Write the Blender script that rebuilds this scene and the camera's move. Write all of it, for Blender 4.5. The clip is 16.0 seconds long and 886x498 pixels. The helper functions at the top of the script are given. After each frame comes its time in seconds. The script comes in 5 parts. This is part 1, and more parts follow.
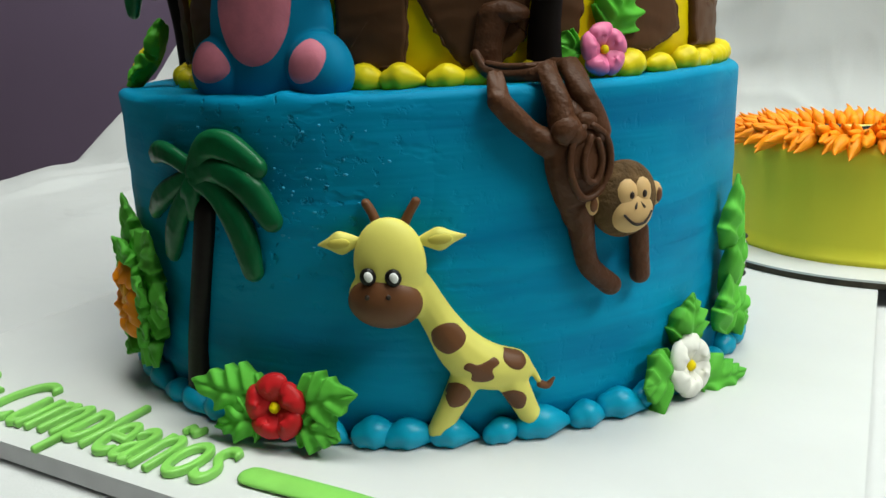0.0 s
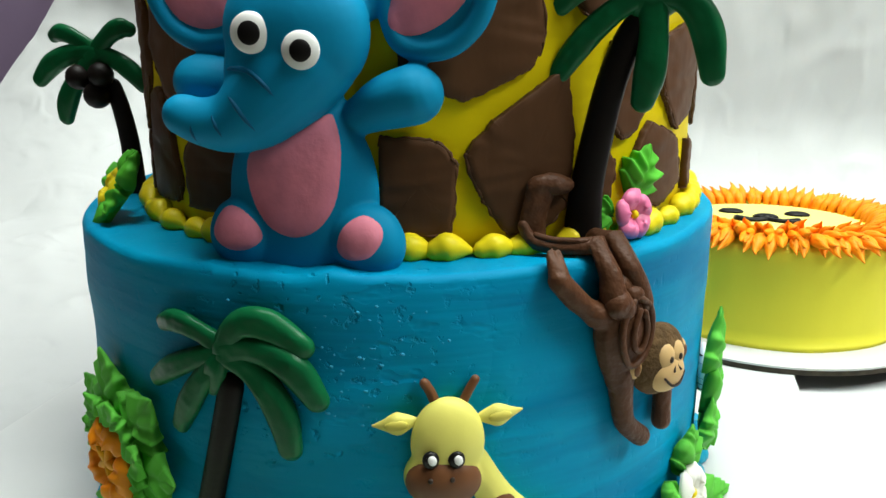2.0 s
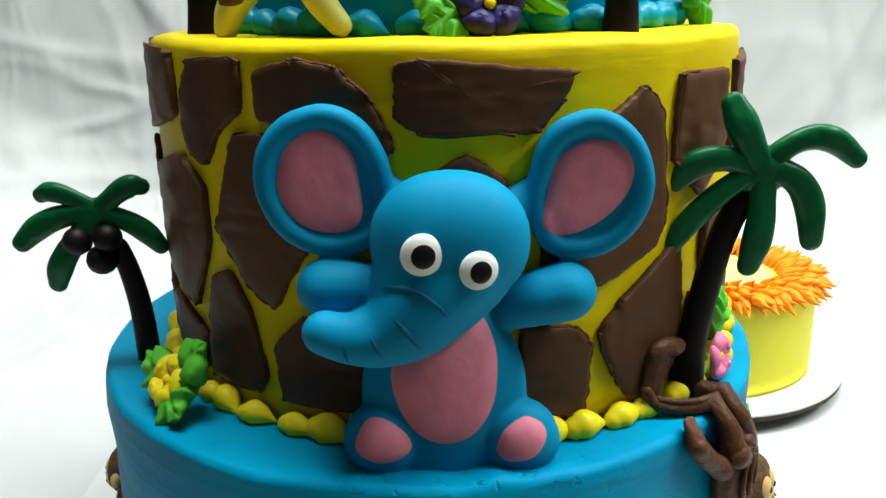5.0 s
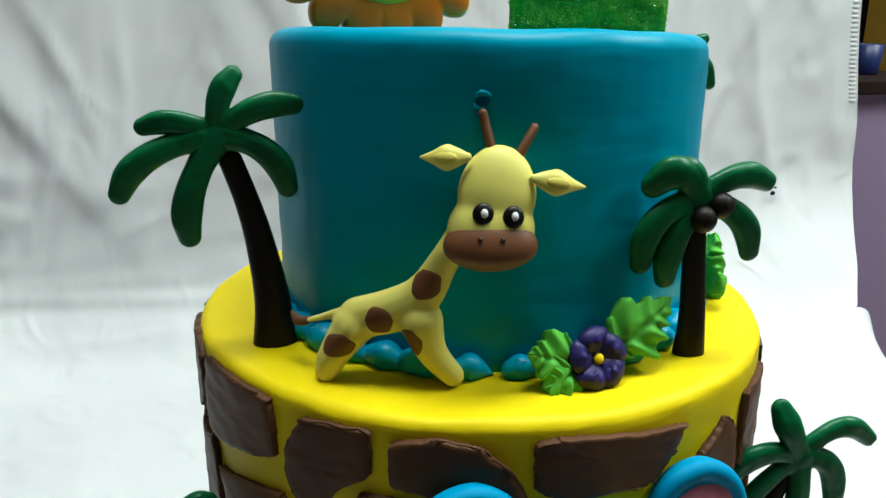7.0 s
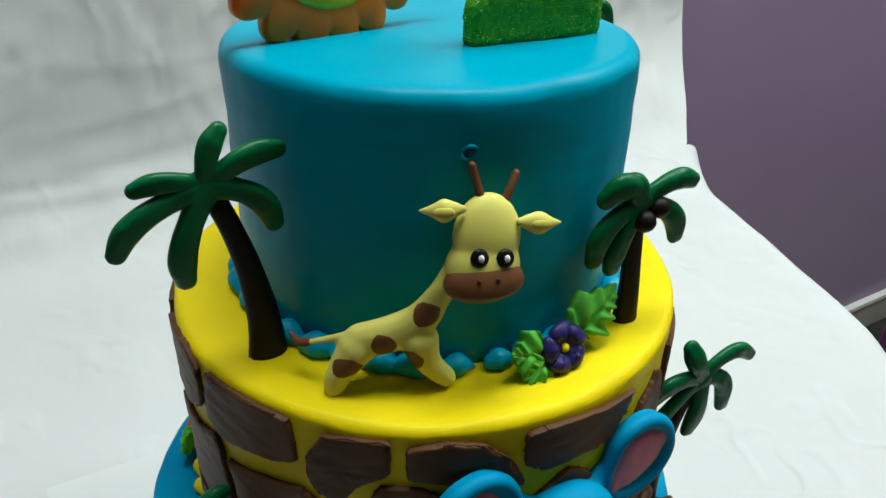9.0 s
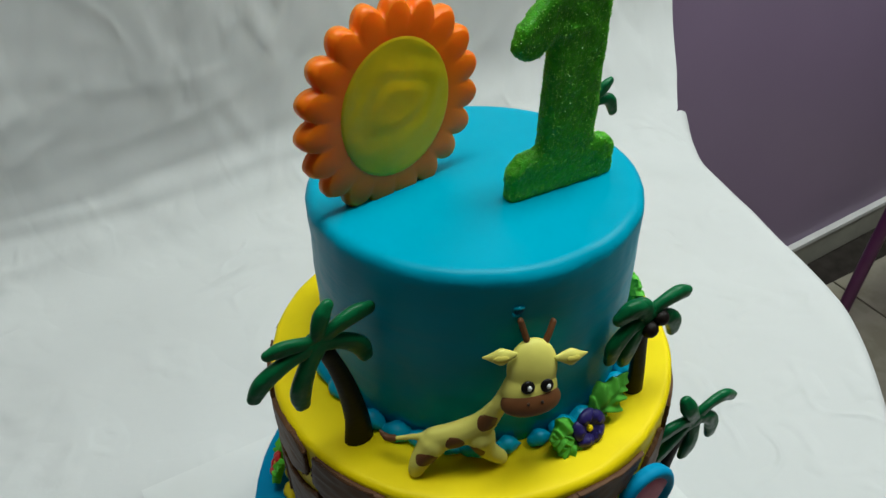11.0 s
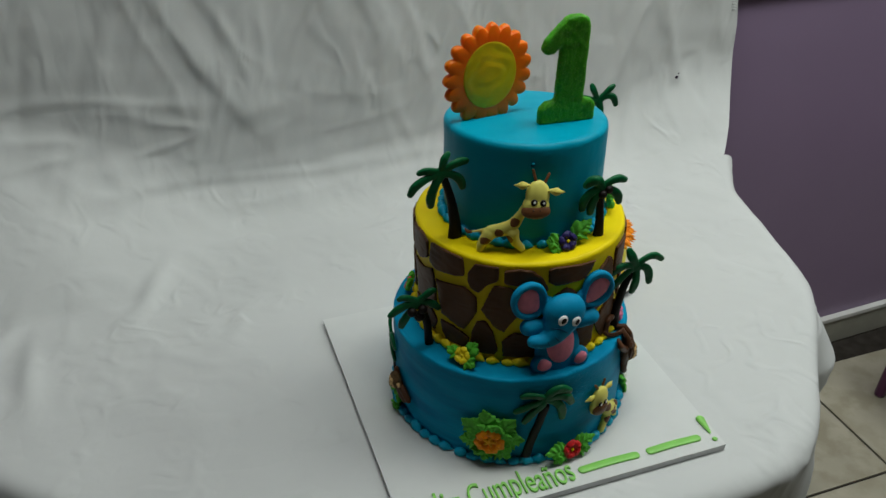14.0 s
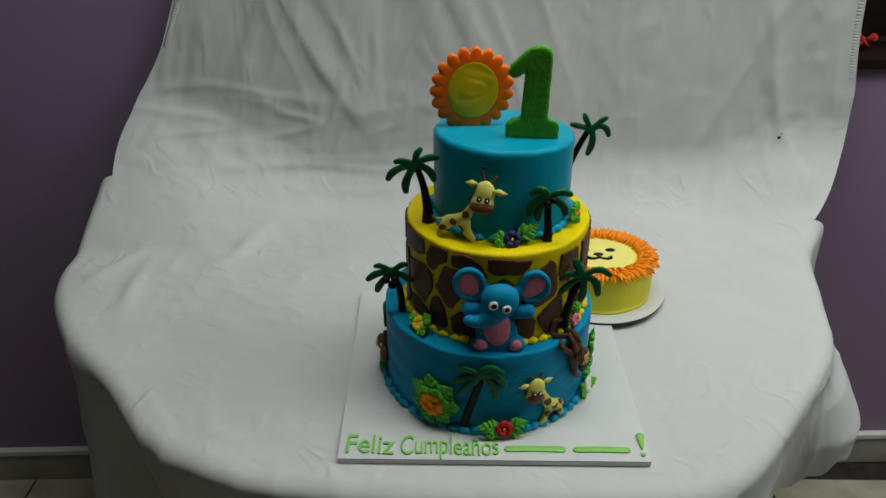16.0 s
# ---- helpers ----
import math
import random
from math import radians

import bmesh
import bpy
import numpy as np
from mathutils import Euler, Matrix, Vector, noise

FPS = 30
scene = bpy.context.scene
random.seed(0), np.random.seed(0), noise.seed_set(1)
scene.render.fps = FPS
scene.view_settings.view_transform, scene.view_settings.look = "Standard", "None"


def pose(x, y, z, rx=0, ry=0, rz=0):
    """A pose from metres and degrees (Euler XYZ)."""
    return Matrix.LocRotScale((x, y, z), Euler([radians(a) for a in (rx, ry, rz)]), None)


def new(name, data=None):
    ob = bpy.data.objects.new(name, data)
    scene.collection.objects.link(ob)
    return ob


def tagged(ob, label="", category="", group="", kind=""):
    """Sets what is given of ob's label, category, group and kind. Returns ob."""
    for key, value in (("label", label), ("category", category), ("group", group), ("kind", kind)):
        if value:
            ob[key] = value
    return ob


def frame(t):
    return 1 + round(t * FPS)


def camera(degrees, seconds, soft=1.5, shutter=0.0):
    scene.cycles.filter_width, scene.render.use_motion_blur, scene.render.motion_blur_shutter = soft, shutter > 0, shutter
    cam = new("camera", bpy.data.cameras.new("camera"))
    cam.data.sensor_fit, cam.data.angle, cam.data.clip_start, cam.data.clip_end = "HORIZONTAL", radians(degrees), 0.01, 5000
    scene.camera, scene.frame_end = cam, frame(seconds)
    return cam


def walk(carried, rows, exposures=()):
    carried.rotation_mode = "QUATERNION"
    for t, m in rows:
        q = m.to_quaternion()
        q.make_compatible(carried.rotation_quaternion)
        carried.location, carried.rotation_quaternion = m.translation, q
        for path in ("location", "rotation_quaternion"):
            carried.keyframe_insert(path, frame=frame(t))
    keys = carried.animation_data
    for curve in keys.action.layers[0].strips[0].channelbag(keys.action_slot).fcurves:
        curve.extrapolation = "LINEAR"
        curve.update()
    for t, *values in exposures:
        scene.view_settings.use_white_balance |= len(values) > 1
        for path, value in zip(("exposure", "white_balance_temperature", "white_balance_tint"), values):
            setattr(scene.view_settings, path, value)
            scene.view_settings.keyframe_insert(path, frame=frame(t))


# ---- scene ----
# camera: seconds, eye, yaw, pitch, roll
cam = camera(58.10, 16.0)
ROWS = [
    (0, 0.1748, -0.3185, 0.8910, 29.13, -15.44, -2.71),
    (0.5, 0.1565, -0.3167, 0.9007, 25.92, -15.96, -1.43),
    (1, 0.1454, -0.3221, 0.9138, 23.47, -15.70, -1.08),
    (1.5, 0.1263, -0.3283, 0.9266, 19.93, -16.07, -0.71),
    (2, 0.1031, -0.3293, 0.9428, 15.24, -15.87, -0.29),
    (2.5, 0.0785, -0.3279, 0.9643, 12.26, -15.72, -0.23),
    (3, 0.0531, -0.3212, 0.9840, 8.39, -15.38, -1.15),
    (3.2, 0.0431, -0.3211, 0.9885, 6.87, -15.63, -1.35),
    (5.3, -0.0078, -0.3208, 1.0063, -1.46, -18.00, -1.04),
    (5.5, -0.0131, -0.3147, 1.0110, -2.20, -18.90, -1.24),
    (6, -0.0306, -0.2989, 1.0269, -6.84, -18.73, -2.76),
    (6.5, -0.0571, -0.3075, 1.0636, -11.88, -17.74, -1.14),
    (7, -0.0872, -0.2920, 1.1046, -14.75, -17.21, 0.13),
    (7.5, -0.1080, -0.2813, 1.1345, -20.86, -20.75, 0.73),
    (8, -0.1171, -0.2796, 1.1512, -24.86, -25.35, 1.27),
    (8.5, -0.1243, -0.2756, 1.1662, -27.32, -28.66, 1.45),
    (9, -0.1341, -0.2693, 1.1810, -28.55, -31.20, 1.17),
    (9.5, -0.1374, -0.2601, 1.1920, -30.64, -34.20, 1.86),
    (10, -0.1441, -0.2465, 1.2199, -32.36, -37.73, 2.31),
    (10.2, -0.1471, -0.2418, 1.2371, -32.14, -37.92, 1.51),
    (12.3, -0.2414, -0.3962, 1.3659, -26.44, -37.29, -1.81),
    (12.5, -0.2636, -0.4229, 1.3694, -26.22, -36.78, -1.77),
    (13, -0.3229, -0.4771, 1.3784, -26.85, -35.64, -2.12),
    (13.5, -0.3464, -0.5453, 1.3880, -26.06, -33.88, -1.12),
    (14, -0.2994, -0.6620, 1.4011, -18.30, -32.38, -0.54),
    (14.5, -0.2356, -0.7625, 1.4059, -9.85, -31.26, -1.12),
    (15, -0.1780, -0.8000, 1.4050, -5.15, -30.60, -0.46),
    (15.5, -0.1195, -0.8341, 1.4093, -2.02, -29.62, 0.71),
    (16, -0.0516, -0.8551, 1.4177, 0.65, -29.27, 0.15),
]
EXPOSURES = [(0, 0.78, 6500, 10), (1.5, 1.08, 6450, 10), (3.2, 1.30, 6400, 10), (5.5, 1.32, 6300, 10), (6.5, 1.0, 6150, 9), (7.5, 0.94, 6150, 9), (8, 0.82, 6150, 9), (9, 0.6, 6200, 9), (10, 0.45, 6250, 9), (12.5, 0.0, 6350, 10), (14.5, -0.1, 6450, 11), (16, -0.15, 6500, 12)]
walk(cam, [(t, Matrix.Translation((x, y, z)) @ pose(0, 0, 0, 0, 0, yaw) @ pose(0, 0, 0, 90 + pitch) @ pose(0, 0, 0, 0, 0, roll))
           for t, x, y, z, yaw, pitch, roll in ROWS], EXPOSURES)

from mathutils.bvhtree import BVHTree

# ---- world, lamps ----
world = bpy.data.worlds.new("room_air")
scene.world = world
world.use_nodes = True
world.node_tree.nodes["Background"].inputs[0].default_value = (0.75, 0.85, 1.0, 1)
world.node_tree.nodes["Background"].inputs[1].default_value = 0.004


def lamp(name, x, y, z, wide, deep, watts, colour, turn=0):
    data = bpy.data.lights.new(name, "AREA")
    data.shape, data.size, data.size_y, data.energy, data.color = "RECTANGLE", wide, deep, watts, colour
    ob = new(name, data)
    ob.matrix_world = pose(x, y, z, 0, 0, turn)
    return ob


TUBE_LIGHT = (0.93, 1.0, 0.93)
LAMPS = [(0.20, -0.02, 2.52, 17.0, 0), (1.60, -0.12, 2.52, 22.0, 90)]
for lx, ly, lz, watts, turn in LAMPS:
    lamp("tube_lamp", lx, ly, lz, 1.15, 0.44, watts, TUBE_LIGHT, turn)

# ---- materials ----


def material(name, colour, rough=0.5, spec=0.5, vary=0.06, scale=40.0, bump=0.1, bump_scale=200.0, metal=0.0,
             stretch=(1, 1, 1), sub=0.0, coat=0.0, distance=0.0006, second=None, second_scale=8.0, second_at=(0.45, 0.6), piece=0.0):
    m = bpy.data.materials.new(name)
    m.use_nodes = True
    nt = m.node_tree
    p = nt.nodes["Principled BSDF"]
    tc = nt.nodes.new("ShaderNodeTexCoord")
    mp = nt.nodes.new("ShaderNodeMapping")
    mp.inputs["Scale"].default_value = stretch
    nt.links.new(tc.outputs["Object"], mp.inputs[0])
    n1 = nt.nodes.new("ShaderNodeTexNoise")
    n1.inputs["Scale"].default_value, n1.inputs["Detail"].default_value = scale, 5
    nt.links.new(mp.outputs[0], n1.inputs[0])
    ramp = nt.nodes.new("ShaderNodeValToRGB")
    c = Vector(colour)
    ramp.color_ramp.elements[0].position, ramp.color_ramp.elements[1].position = 0.3, 0.7
    ramp.color_ramp.elements[0].color = (*(c * (1 - vary)), 1)
    ramp.color_ramp.elements[1].color = (*(c * (1 + vary)), 1)
    nt.links.new(n1.outputs["Fac"], ramp.inputs[0])
    out = ramp.outputs[0]
    if second:
        n3 = nt.nodes.new("ShaderNodeTexNoise")
        n3.inputs["Scale"].default_value, n3.inputs["Detail"].default_value = second_scale, 4
        nt.links.new(mp.outputs[0], n3.inputs[0])
        r3 = nt.nodes.new("ShaderNodeMapRange")
        r3.inputs[1].default_value, r3.inputs[2].default_value = second_at
        nt.links.new(n3.outputs["Fac"], r3.inputs[0])
        mix = nt.nodes.new("ShaderNodeMix")
        mix.data_type = "RGBA"
        nt.links.new(r3.outputs[0], mix.inputs[0])
        nt.links.new(out, mix.inputs[6])
        mix.inputs[7].default_value = (*second, 1)
        out = mix.outputs[2]
    if piece:
        info = nt.nodes.new("ShaderNodeObjectInfo")
        hsv = nt.nodes.new("ShaderNodeHueSaturation")
        r4 = nt.nodes.new("ShaderNodeMapRange")
        r4.inputs[3].default_value, r4.inputs[4].default_value = 1 - piece, 1 + piece
        nt.links.new(info.outputs["Random"], r4.inputs[0])
        nt.links.new(r4.outputs[0], hsv.inputs["Value"])
        nt.links.new(out, hsv.inputs["Color"])
        out = hsv.outputs[0]
    nt.links.new(out, p.inputs["Base Color"])
    p.inputs["Roughness"].default_value = rough
    p.inputs["Specular IOR Level"].default_value = spec
    p.inputs["Metallic"].default_value = metal
    p.inputs["Coat Weight"].default_value = coat
    p.inputs["Coat Roughness"].default_value = 0.12
    if sub:
        p.inputs["Subsurface Weight"].default_value = sub
        p.inputs["Subsurface Radius"].default_value = (0.012, 0.010, 0.008)
        p.inputs["Subsurface Scale"].default_value = 1.0
    if bump:
        n2 = nt.nodes.new("ShaderNodeTexNoise")
        n2.inputs["Scale"].default_value, n2.inputs["Detail"].default_value = bump_scale, 4
        nt.links.new(mp.outputs[0], n2.inputs[0])
        b = nt.nodes.new("ShaderNodeBump")
        b.inputs["Strength"].default_value, b.inputs["Distance"].default_value = bump, distance
        nt.links.new(n2.outputs["Fac"], b.inputs["Height"])
        nt.links.new(b.outputs[0], p.inputs["Normal"])
    return m


BLUE = (0.0, 0.285, 0.49)
blue_icing = material("blue_icing", BLUE, 0.55, 0.08, 0.10, 9, 0.35, 26, stretch=(1, 1, 5), distance=0.0012,
                      second=(0.0, 0.185, 0.375), second_scale=11, second_at=(0.44, 0.68))
smooth_blue = material("smooth_blue_icing", (0.0, 0.30, 0.44), 0.36, 0.11, 0.05, 10, 0.2, 30, stretch=(1, 1, 2), distance=0.0008)
yellow_icing = material("yellow_icing", (0.80, 0.62, 0.0), 0.5, 0.14, 0.05, 30, 0.2, 60)
bead_yellow = material("yellow_bead_icing", (0.86, 0.68, 0.012), 0.42, 0.22, 0.06, 60, 0.15, 120)
chocolate = material("chocolate_icing", (0.094, 0.041, 0.017), 0.5, 0.17, 0.2, 30, 0.3, 60, stretch=(1.6, 1.6, 0.5), distance=0.001, piece=0.12)
crumb_blue = material("dry_blue_icing", (0.02, 0.31, 0.5), 0.6, 0.25, 0.1, 60, 0.1, 200)
fondant_blue = material("blue_fondant", (0.002, 0.245, 0.45), 0.6, 0.12, 0.05, 60, 0.12, 300)
fondant_pink = material("pink_fondant", (0.74, 0.235, 0.315), 0.6, 0.2, 0.14, 90, 0.6, 120, distance=0.0012)
fondant_yellow = material("pale_yellow_fondant", (0.72, 0.66, 0.14), 0.5, 0.35, 0.05, 60, 0.12, 300)
fondant_brown = material("brown_fondant", (0.135, 0.05, 0.016), 0.5, 0.35, 0.1, 80, 0.15, 260)
white_sugar = material("white_sugar", (0.8, 0.8, 0.78), 0.4, 0.4, 0.03, 60, 0.1, 200)
black_sugar = material("black_sugar", (0.006, 0.005, 0.005), 0.35, 0.2, 0.1, 60, 0.05, 200)
mouth_line = material("dark_line", (0.03, 0.018, 0.012), 0.5, 0.3, 0.1, 60, 0.05, 200)
# darker blue that stands in for shade in creases and dents
shade_blue = material("shaded_blue", (0.001, 0.11, 0.23), 0.6, 0.2, 0.05, 60, 0.05, 200)
monkey_brown = material("monkey_chocolate", (0.085, 0.033, 0.014), 0.48, 0.2, 0.15, 60, 0.3, 130, distance=0.0008)
monkey_fur = material("furry_chocolate", (0.105, 0.06, 0.024), 0.75, 0.15, 0.35, 200, 1.0, 420, distance=0.0014)
monkey_tan = material("tan_sugar", (0.62, 0.40, 0.17), 0.55, 0.3, 0.05, 90, 0.1, 200)
leaf_green = material("leaf_icing", (0.10, 0.43, 0.045), 0.55, 0.15, 0.14, 70, 0.2, 160, piece=0.12)
dark_leaf = material("deep_green_icing", (0.085, 0.42, 0.03), 0.55, 0.15, 0.12, 70, 0.2, 160, piece=0.1)
palm_green = material("palm_candy", (0.004, 0.112, 0.036), 0.33, 0.2, 0.14, 70, 0.35, 110, distance=0.0012)
palm_trunk = material("trunk_chocolate", (0.007, 0.004, 0.003), 0.5, 0.2, 0.2, 70, 0.3, 120, stretch=(1, 1, 3))
red_icing = material("red_icing", (0.50, 0.012, 0.015), 0.45, 0.25, 0.08, 90, 0.12, 200)
orange_icing = material("orange_icing", (0.88, 0.275, 0.004), 0.5, 0.25, 0.1, 90, 0.15, 200, piece=0.08)
pink_icing = material("pink_icing", (0.82, 0.19, 0.37), 0.42, 0.4, 0.08, 90, 0.12, 200)
purple_icing = material("violet_icing", (0.022, 0.016, 0.105), 0.42, 0.22, 0.15, 90, 0.12, 200)
white_icing = material("white_icing", (0.74, 0.73, 0.66), 0.55, 0.2, 0.04, 90, 0.12, 200)
amber_icing = material("amber_icing", (0.86, 0.40, 0.01), 0.5, 0.2, 0.08, 90, 0.12, 200)
pale_icing = material("pale_yellow_icing", (0.76, 0.69, 0.05), 0.55, 0.15, 0.05, 20, 0.3, 40, stretch=(1, 1, 0.3), distance=0.001)
face_icing = material("cream_icing", (0.86, 0.78, 0.22), 0.5, 0.2, 0.04, 40, 0.2, 60)
writing_green = material("piped_green_icing", (0.22, 0.56, 0.10), 0.4, 0.45, 0.08, 90, 0.1, 150)
sun_orange = material("orange_candy", (0.88, 0.17, 0.004), 0.34, 0.25, 0.12, 50, 0.2, 90, sub=0.6)
board_white = material("white_board", (0.595, 0.605, 0.60), 0.5, 0.35, 0.02, 30, 0.05, 200)
board_edge = material("foam_edge", (0.62, 0.62, 0.62), 0.7, 0.2, 0.06, 60, 0.2, 160)
card_edge = material("cardboard_edge", (0.06, 0.05, 0.035), 0.85, 0.2, 0.4, 160, 0.4, 300)
cloth_white = material("white_cotton", (0.575, 0.585, 0.585), 0.85, 0.15, 0.03, 6, 0.3, 900, distance=0.0004,
                       second=(0.545, 0.555, 0.555), second_scale=3.0)
wall_purple = material("mauve_wall_paint", (0.245, 0.178, 0.278), 0.42, 0.3, 0.05, 2.5, 0.25, 90, distance=0.0008)
plain_wall = material("dull_wall_paint", (0.105, 0.10, 0.10), 0.7, 0.3, 0.04, 3, 0.2, 90)
ceiling_white = material("ceiling_paint", (0.47, 0.47, 0.46), 0.8, 0.2, 0.02, 3, 0.2, 90)
tile_beige = material("beige_tile", (0.40, 0.37, 0.29), 0.35, 0.45, 0.12, 9, 0.1, 60, second=(0.33, 0.30, 0.22), second_scale=14, piece=0.06)
grout = material("dark_grout", (0.035, 0.03, 0.026), 0.9, 0.1, 0.3, 30, 0.3, 90)
skirting = material("cement_skirting", (0.34, 0.33, 0.28), 0.55, 0.3, 0.12, 12, 0.2, 90)
skirting_top = material("white_skirting_cap", (0.62, 0.61, 0.60), 0.5, 0.3, 0.06, 12, 0.1, 90)
chair_purple = material("purple_enamel", (0.10, 0.018, 0.085), 0.32, 0.5, 0.1, 20, 0.05, 90)
# near-black wood of the sill; also the shade painted behind the wall opening
wood_and_shade = material("wood_and_shade", (0.014, 0.008, 0.006), 0.6, 0.12, 0.25, 12, 0.2, 60, stretch=(1, 6, 6))
carton_card = material("yellow_card", (0.16, 0.09, 0.004), 0.6, 0.2, 0.1, 20, 0.1, 90)
grey_label = material("grey_paper", (0.06, 0.052, 0.035), 0.7, 0.2, 0.08, 40, 0.05, 90)
cup_blue = material("blue_plastic", (0.01, 0.02, 0.09), 0.4, 0.4, 0.1, 30, 0.05, 90)
red_petal = material("red_fabric", (0.35, 0.02, 0.02), 0.7, 0.2, 0.3, 50, 0.3, 80)
table_wood = material("table_board", (0.3, 0.2, 0.12), 0.5, 0.3, 0.15, 10, 0.2, 40, stretch=(6, 1, 1))
ink = material("ink_mark", (0.03, 0.02, 0.04), 0.8, 0.1, 0.1, 50, 0.05, 90)

# sugar-coated green jelly: coarse grains with bright facets
sugar_green = material("sugared_green_jelly", (0.06, 0.35, 0.008), 0.4, 0.3, 0.22, 420, 0.0, 200, sub=0.5)
nt = sugar_green.node_tree
vor = nt.nodes.new("ShaderNodeTexVoronoi")
vor.inputs["Scale"].default_value = 1400
tc = nt.nodes.new("ShaderNodeTexCoord")
nt.links.new(tc.outputs["Object"], vor.inputs["Vector"])
bmp = nt.nodes.new("ShaderNodeBump")
bmp.inputs["Strength"].default_value, bmp.inputs["Distance"].default_value = 0.6, 0.0006
nt.links.new(vor.outputs["Distance"], bmp.inputs["Height"])
nt.links.new(bmp.outputs[0], nt.nodes["Principled BSDF"].inputs["Normal"])



def extra_bump(m, stretch, scale, detail, distance, strength=1.0, ridge=0.0, spots=None, warp=0.0):
    """One more relief laid over a material; ridge: width of crease lines; spots: (centre, radius) outside which it fades."""
    nt = m.node_tree
    p = nt.nodes["Principled BSDF"]
    tc = nt.nodes.new("ShaderNodeTexCoord")
    mp = nt.nodes.new("ShaderNodeMapping")
    mp.inputs["Scale"].default_value = stretch
    nt.links.new(tc.outputs["Object"], mp.inputs[0])
    n = nt.nodes.new("ShaderNodeTexNoise")
    n.inputs["Scale"].default_value, n.inputs["Detail"].default_value = scale, detail
    n.inputs["Distortion"].default_value = warp
    nt.links.new(mp.outputs[0], n.inputs[0])
    out = n.outputs["Fac"]

    def maths(op, a, b):
        k = nt.nodes.new("ShaderNodeMath")
        k.operation = op
        nt.links.new(a, k.inputs[0])
        if isinstance(b, (int, float)):
            k.inputs[1].default_value = b
        else:
            nt.links.new(b, k.inputs[1])
        return k.outputs[0]
    if ridge:
        # crease lines that fade in and out
        line = nt.nodes.new("ShaderNodeMapRange")
        line.interpolation_type = "SMOOTHSTEP"
        line.inputs[1].default_value, line.inputs[2].default_value = 0.0, ridge
        line.inputs[3].default_value, line.inputs[4].default_value = 1.0, 0.0
        nt.links.new(maths("ABSOLUTE", maths("SUBTRACT", out, 0.5), 0), line.inputs[0])
        n2 = nt.nodes.new("ShaderNodeTexNoise")
        n2.inputs["Scale"].default_value, n2.inputs["Detail"].default_value = scale * 0.8, 1
        nt.links.new(mp.outputs[0], n2.inputs[0])
        mask = nt.nodes.new("ShaderNodeMapRange")
        mask.inputs[1].default_value, mask.inputs[2].default_value = 0.48, 0.66
        nt.links.new(n2.outputs["Fac"], mask.inputs[0])
        out = maths("MULTIPLY", line.outputs[0], mask.outputs[0])
    if spots:
        out = maths("MINIMUM", out, 0.40)
        d = nt.nodes.new("ShaderNodeVectorMath")
        d.operation = "DISTANCE"
        nt.links.new(tc.outputs["Object"], d.inputs[0])
        d.inputs[1].default_value = spots[0]
        r = nt.nodes.new("ShaderNodeMapRange")
        r.inputs[1].default_value, r.inputs[2].default_value = spots[1] * 0.35, spots[1]
        r.inputs[3].default_value, r.inputs[4].default_value = 1.0, 0.12
        nt.links.new(d.outputs["Value"], r.inputs[0])
        out = maths("MULTIPLY", out, r.outputs[0])
    b = nt.nodes.new("ShaderNodeBump")
    b.inputs["Strength"].default_value, b.inputs["Distance"].default_value = strength, distance
    nt.links.new(out, b.inputs["Height"])
    if p.inputs["Normal"].links:
        nt.links.new(p.inputs["Normal"].links[0].from_socket, b.inputs["Normal"])
    nt.links.new(b.outputs[0], p.inputs["Normal"])


extra_bump(blue_icing, (1.2, 1.2, 18), 9, 2, 0.0016, 0.45, warp=0.4)
extra_bump(blue_icing, (1, 1, 1), 260, 3, 0.007, 1.0, spots=((0.012, -0.130, 0.850), 0.05))
extra_bump(blue_icing, (1, 1, 2), 90, 2, 0.004, 0.7, spots=((0.03, -0.128, 0.835), 0.06))
extra_bump(smooth_blue, (2, 2, 10), 12, 2, 0.0010, 0.5)
extra_bump(yellow_icing, (2, 2, 8), 20, 3, 0.0008, 0.6)
extra_bump(cloth_white, (1.8, 1.8, 0.3), 16, 4, 0.004, 0.2, warp=0.3)
extra_bump(cloth_white, (1.0, 1.0, 0.28), 9, 1, 0.0050, 0.5, ridge=0.16, warp=0.4)
extra_bump(cloth_white, (1.0, 1.0, 0.5), 19, 1, 0.0028, 0.5, ridge=0.15, warp=0.5)
extra_bump(palm_green, (1, 1, 1), 75, 2, 0.0045, 0.5)
extra_bump(monkey_brown, (1, 1, 1), 330, 2, 0.0012, 0.7)

# yellow candy with swirled rings
sun_yellow = material("swirled_yellow_candy", (0.88, 0.52, 0.008), 0.32, 0.25, 0.1, 50, 0.0, 90, sub=0.5)
nt = sun_yellow.node_tree
wav = nt.nodes.new("ShaderNodeTexWave")
wav.wave_type, wav.rings_direction = "RINGS", "Z"
wav.inputs["Scale"].default_value, wav.inputs["Distortion"].default_value = 24, 7.0
wav.inputs["Detail"].default_value = 1
wav.inputs["Detail Scale"].default_value = 1.6
tc = nt.nodes.new("ShaderNodeTexCoord")
nt.links.new(tc.outputs["Object"], wav.inputs["Vector"])
bmp = nt.nodes.new("ShaderNodeBump")
bmp.inputs["Strength"].default_value, bmp.inputs["Distance"].default_value = 0.25, 0.0012
nt.links.new(wav.outputs["Fac"], bmp.inputs["Height"])
nt.links.new(bmp.outputs[0], nt.nodes["Principled BSDF"].inputs["Normal"])

# ---- building helpers ----


def placed(ob):
    """World matrix from the chain of parents."""
    m = ob.matrix_basis.copy()
    if ob.parent:
        m = placed(ob.parent) @ ob.matrix_parent_inverse @ m
    return m


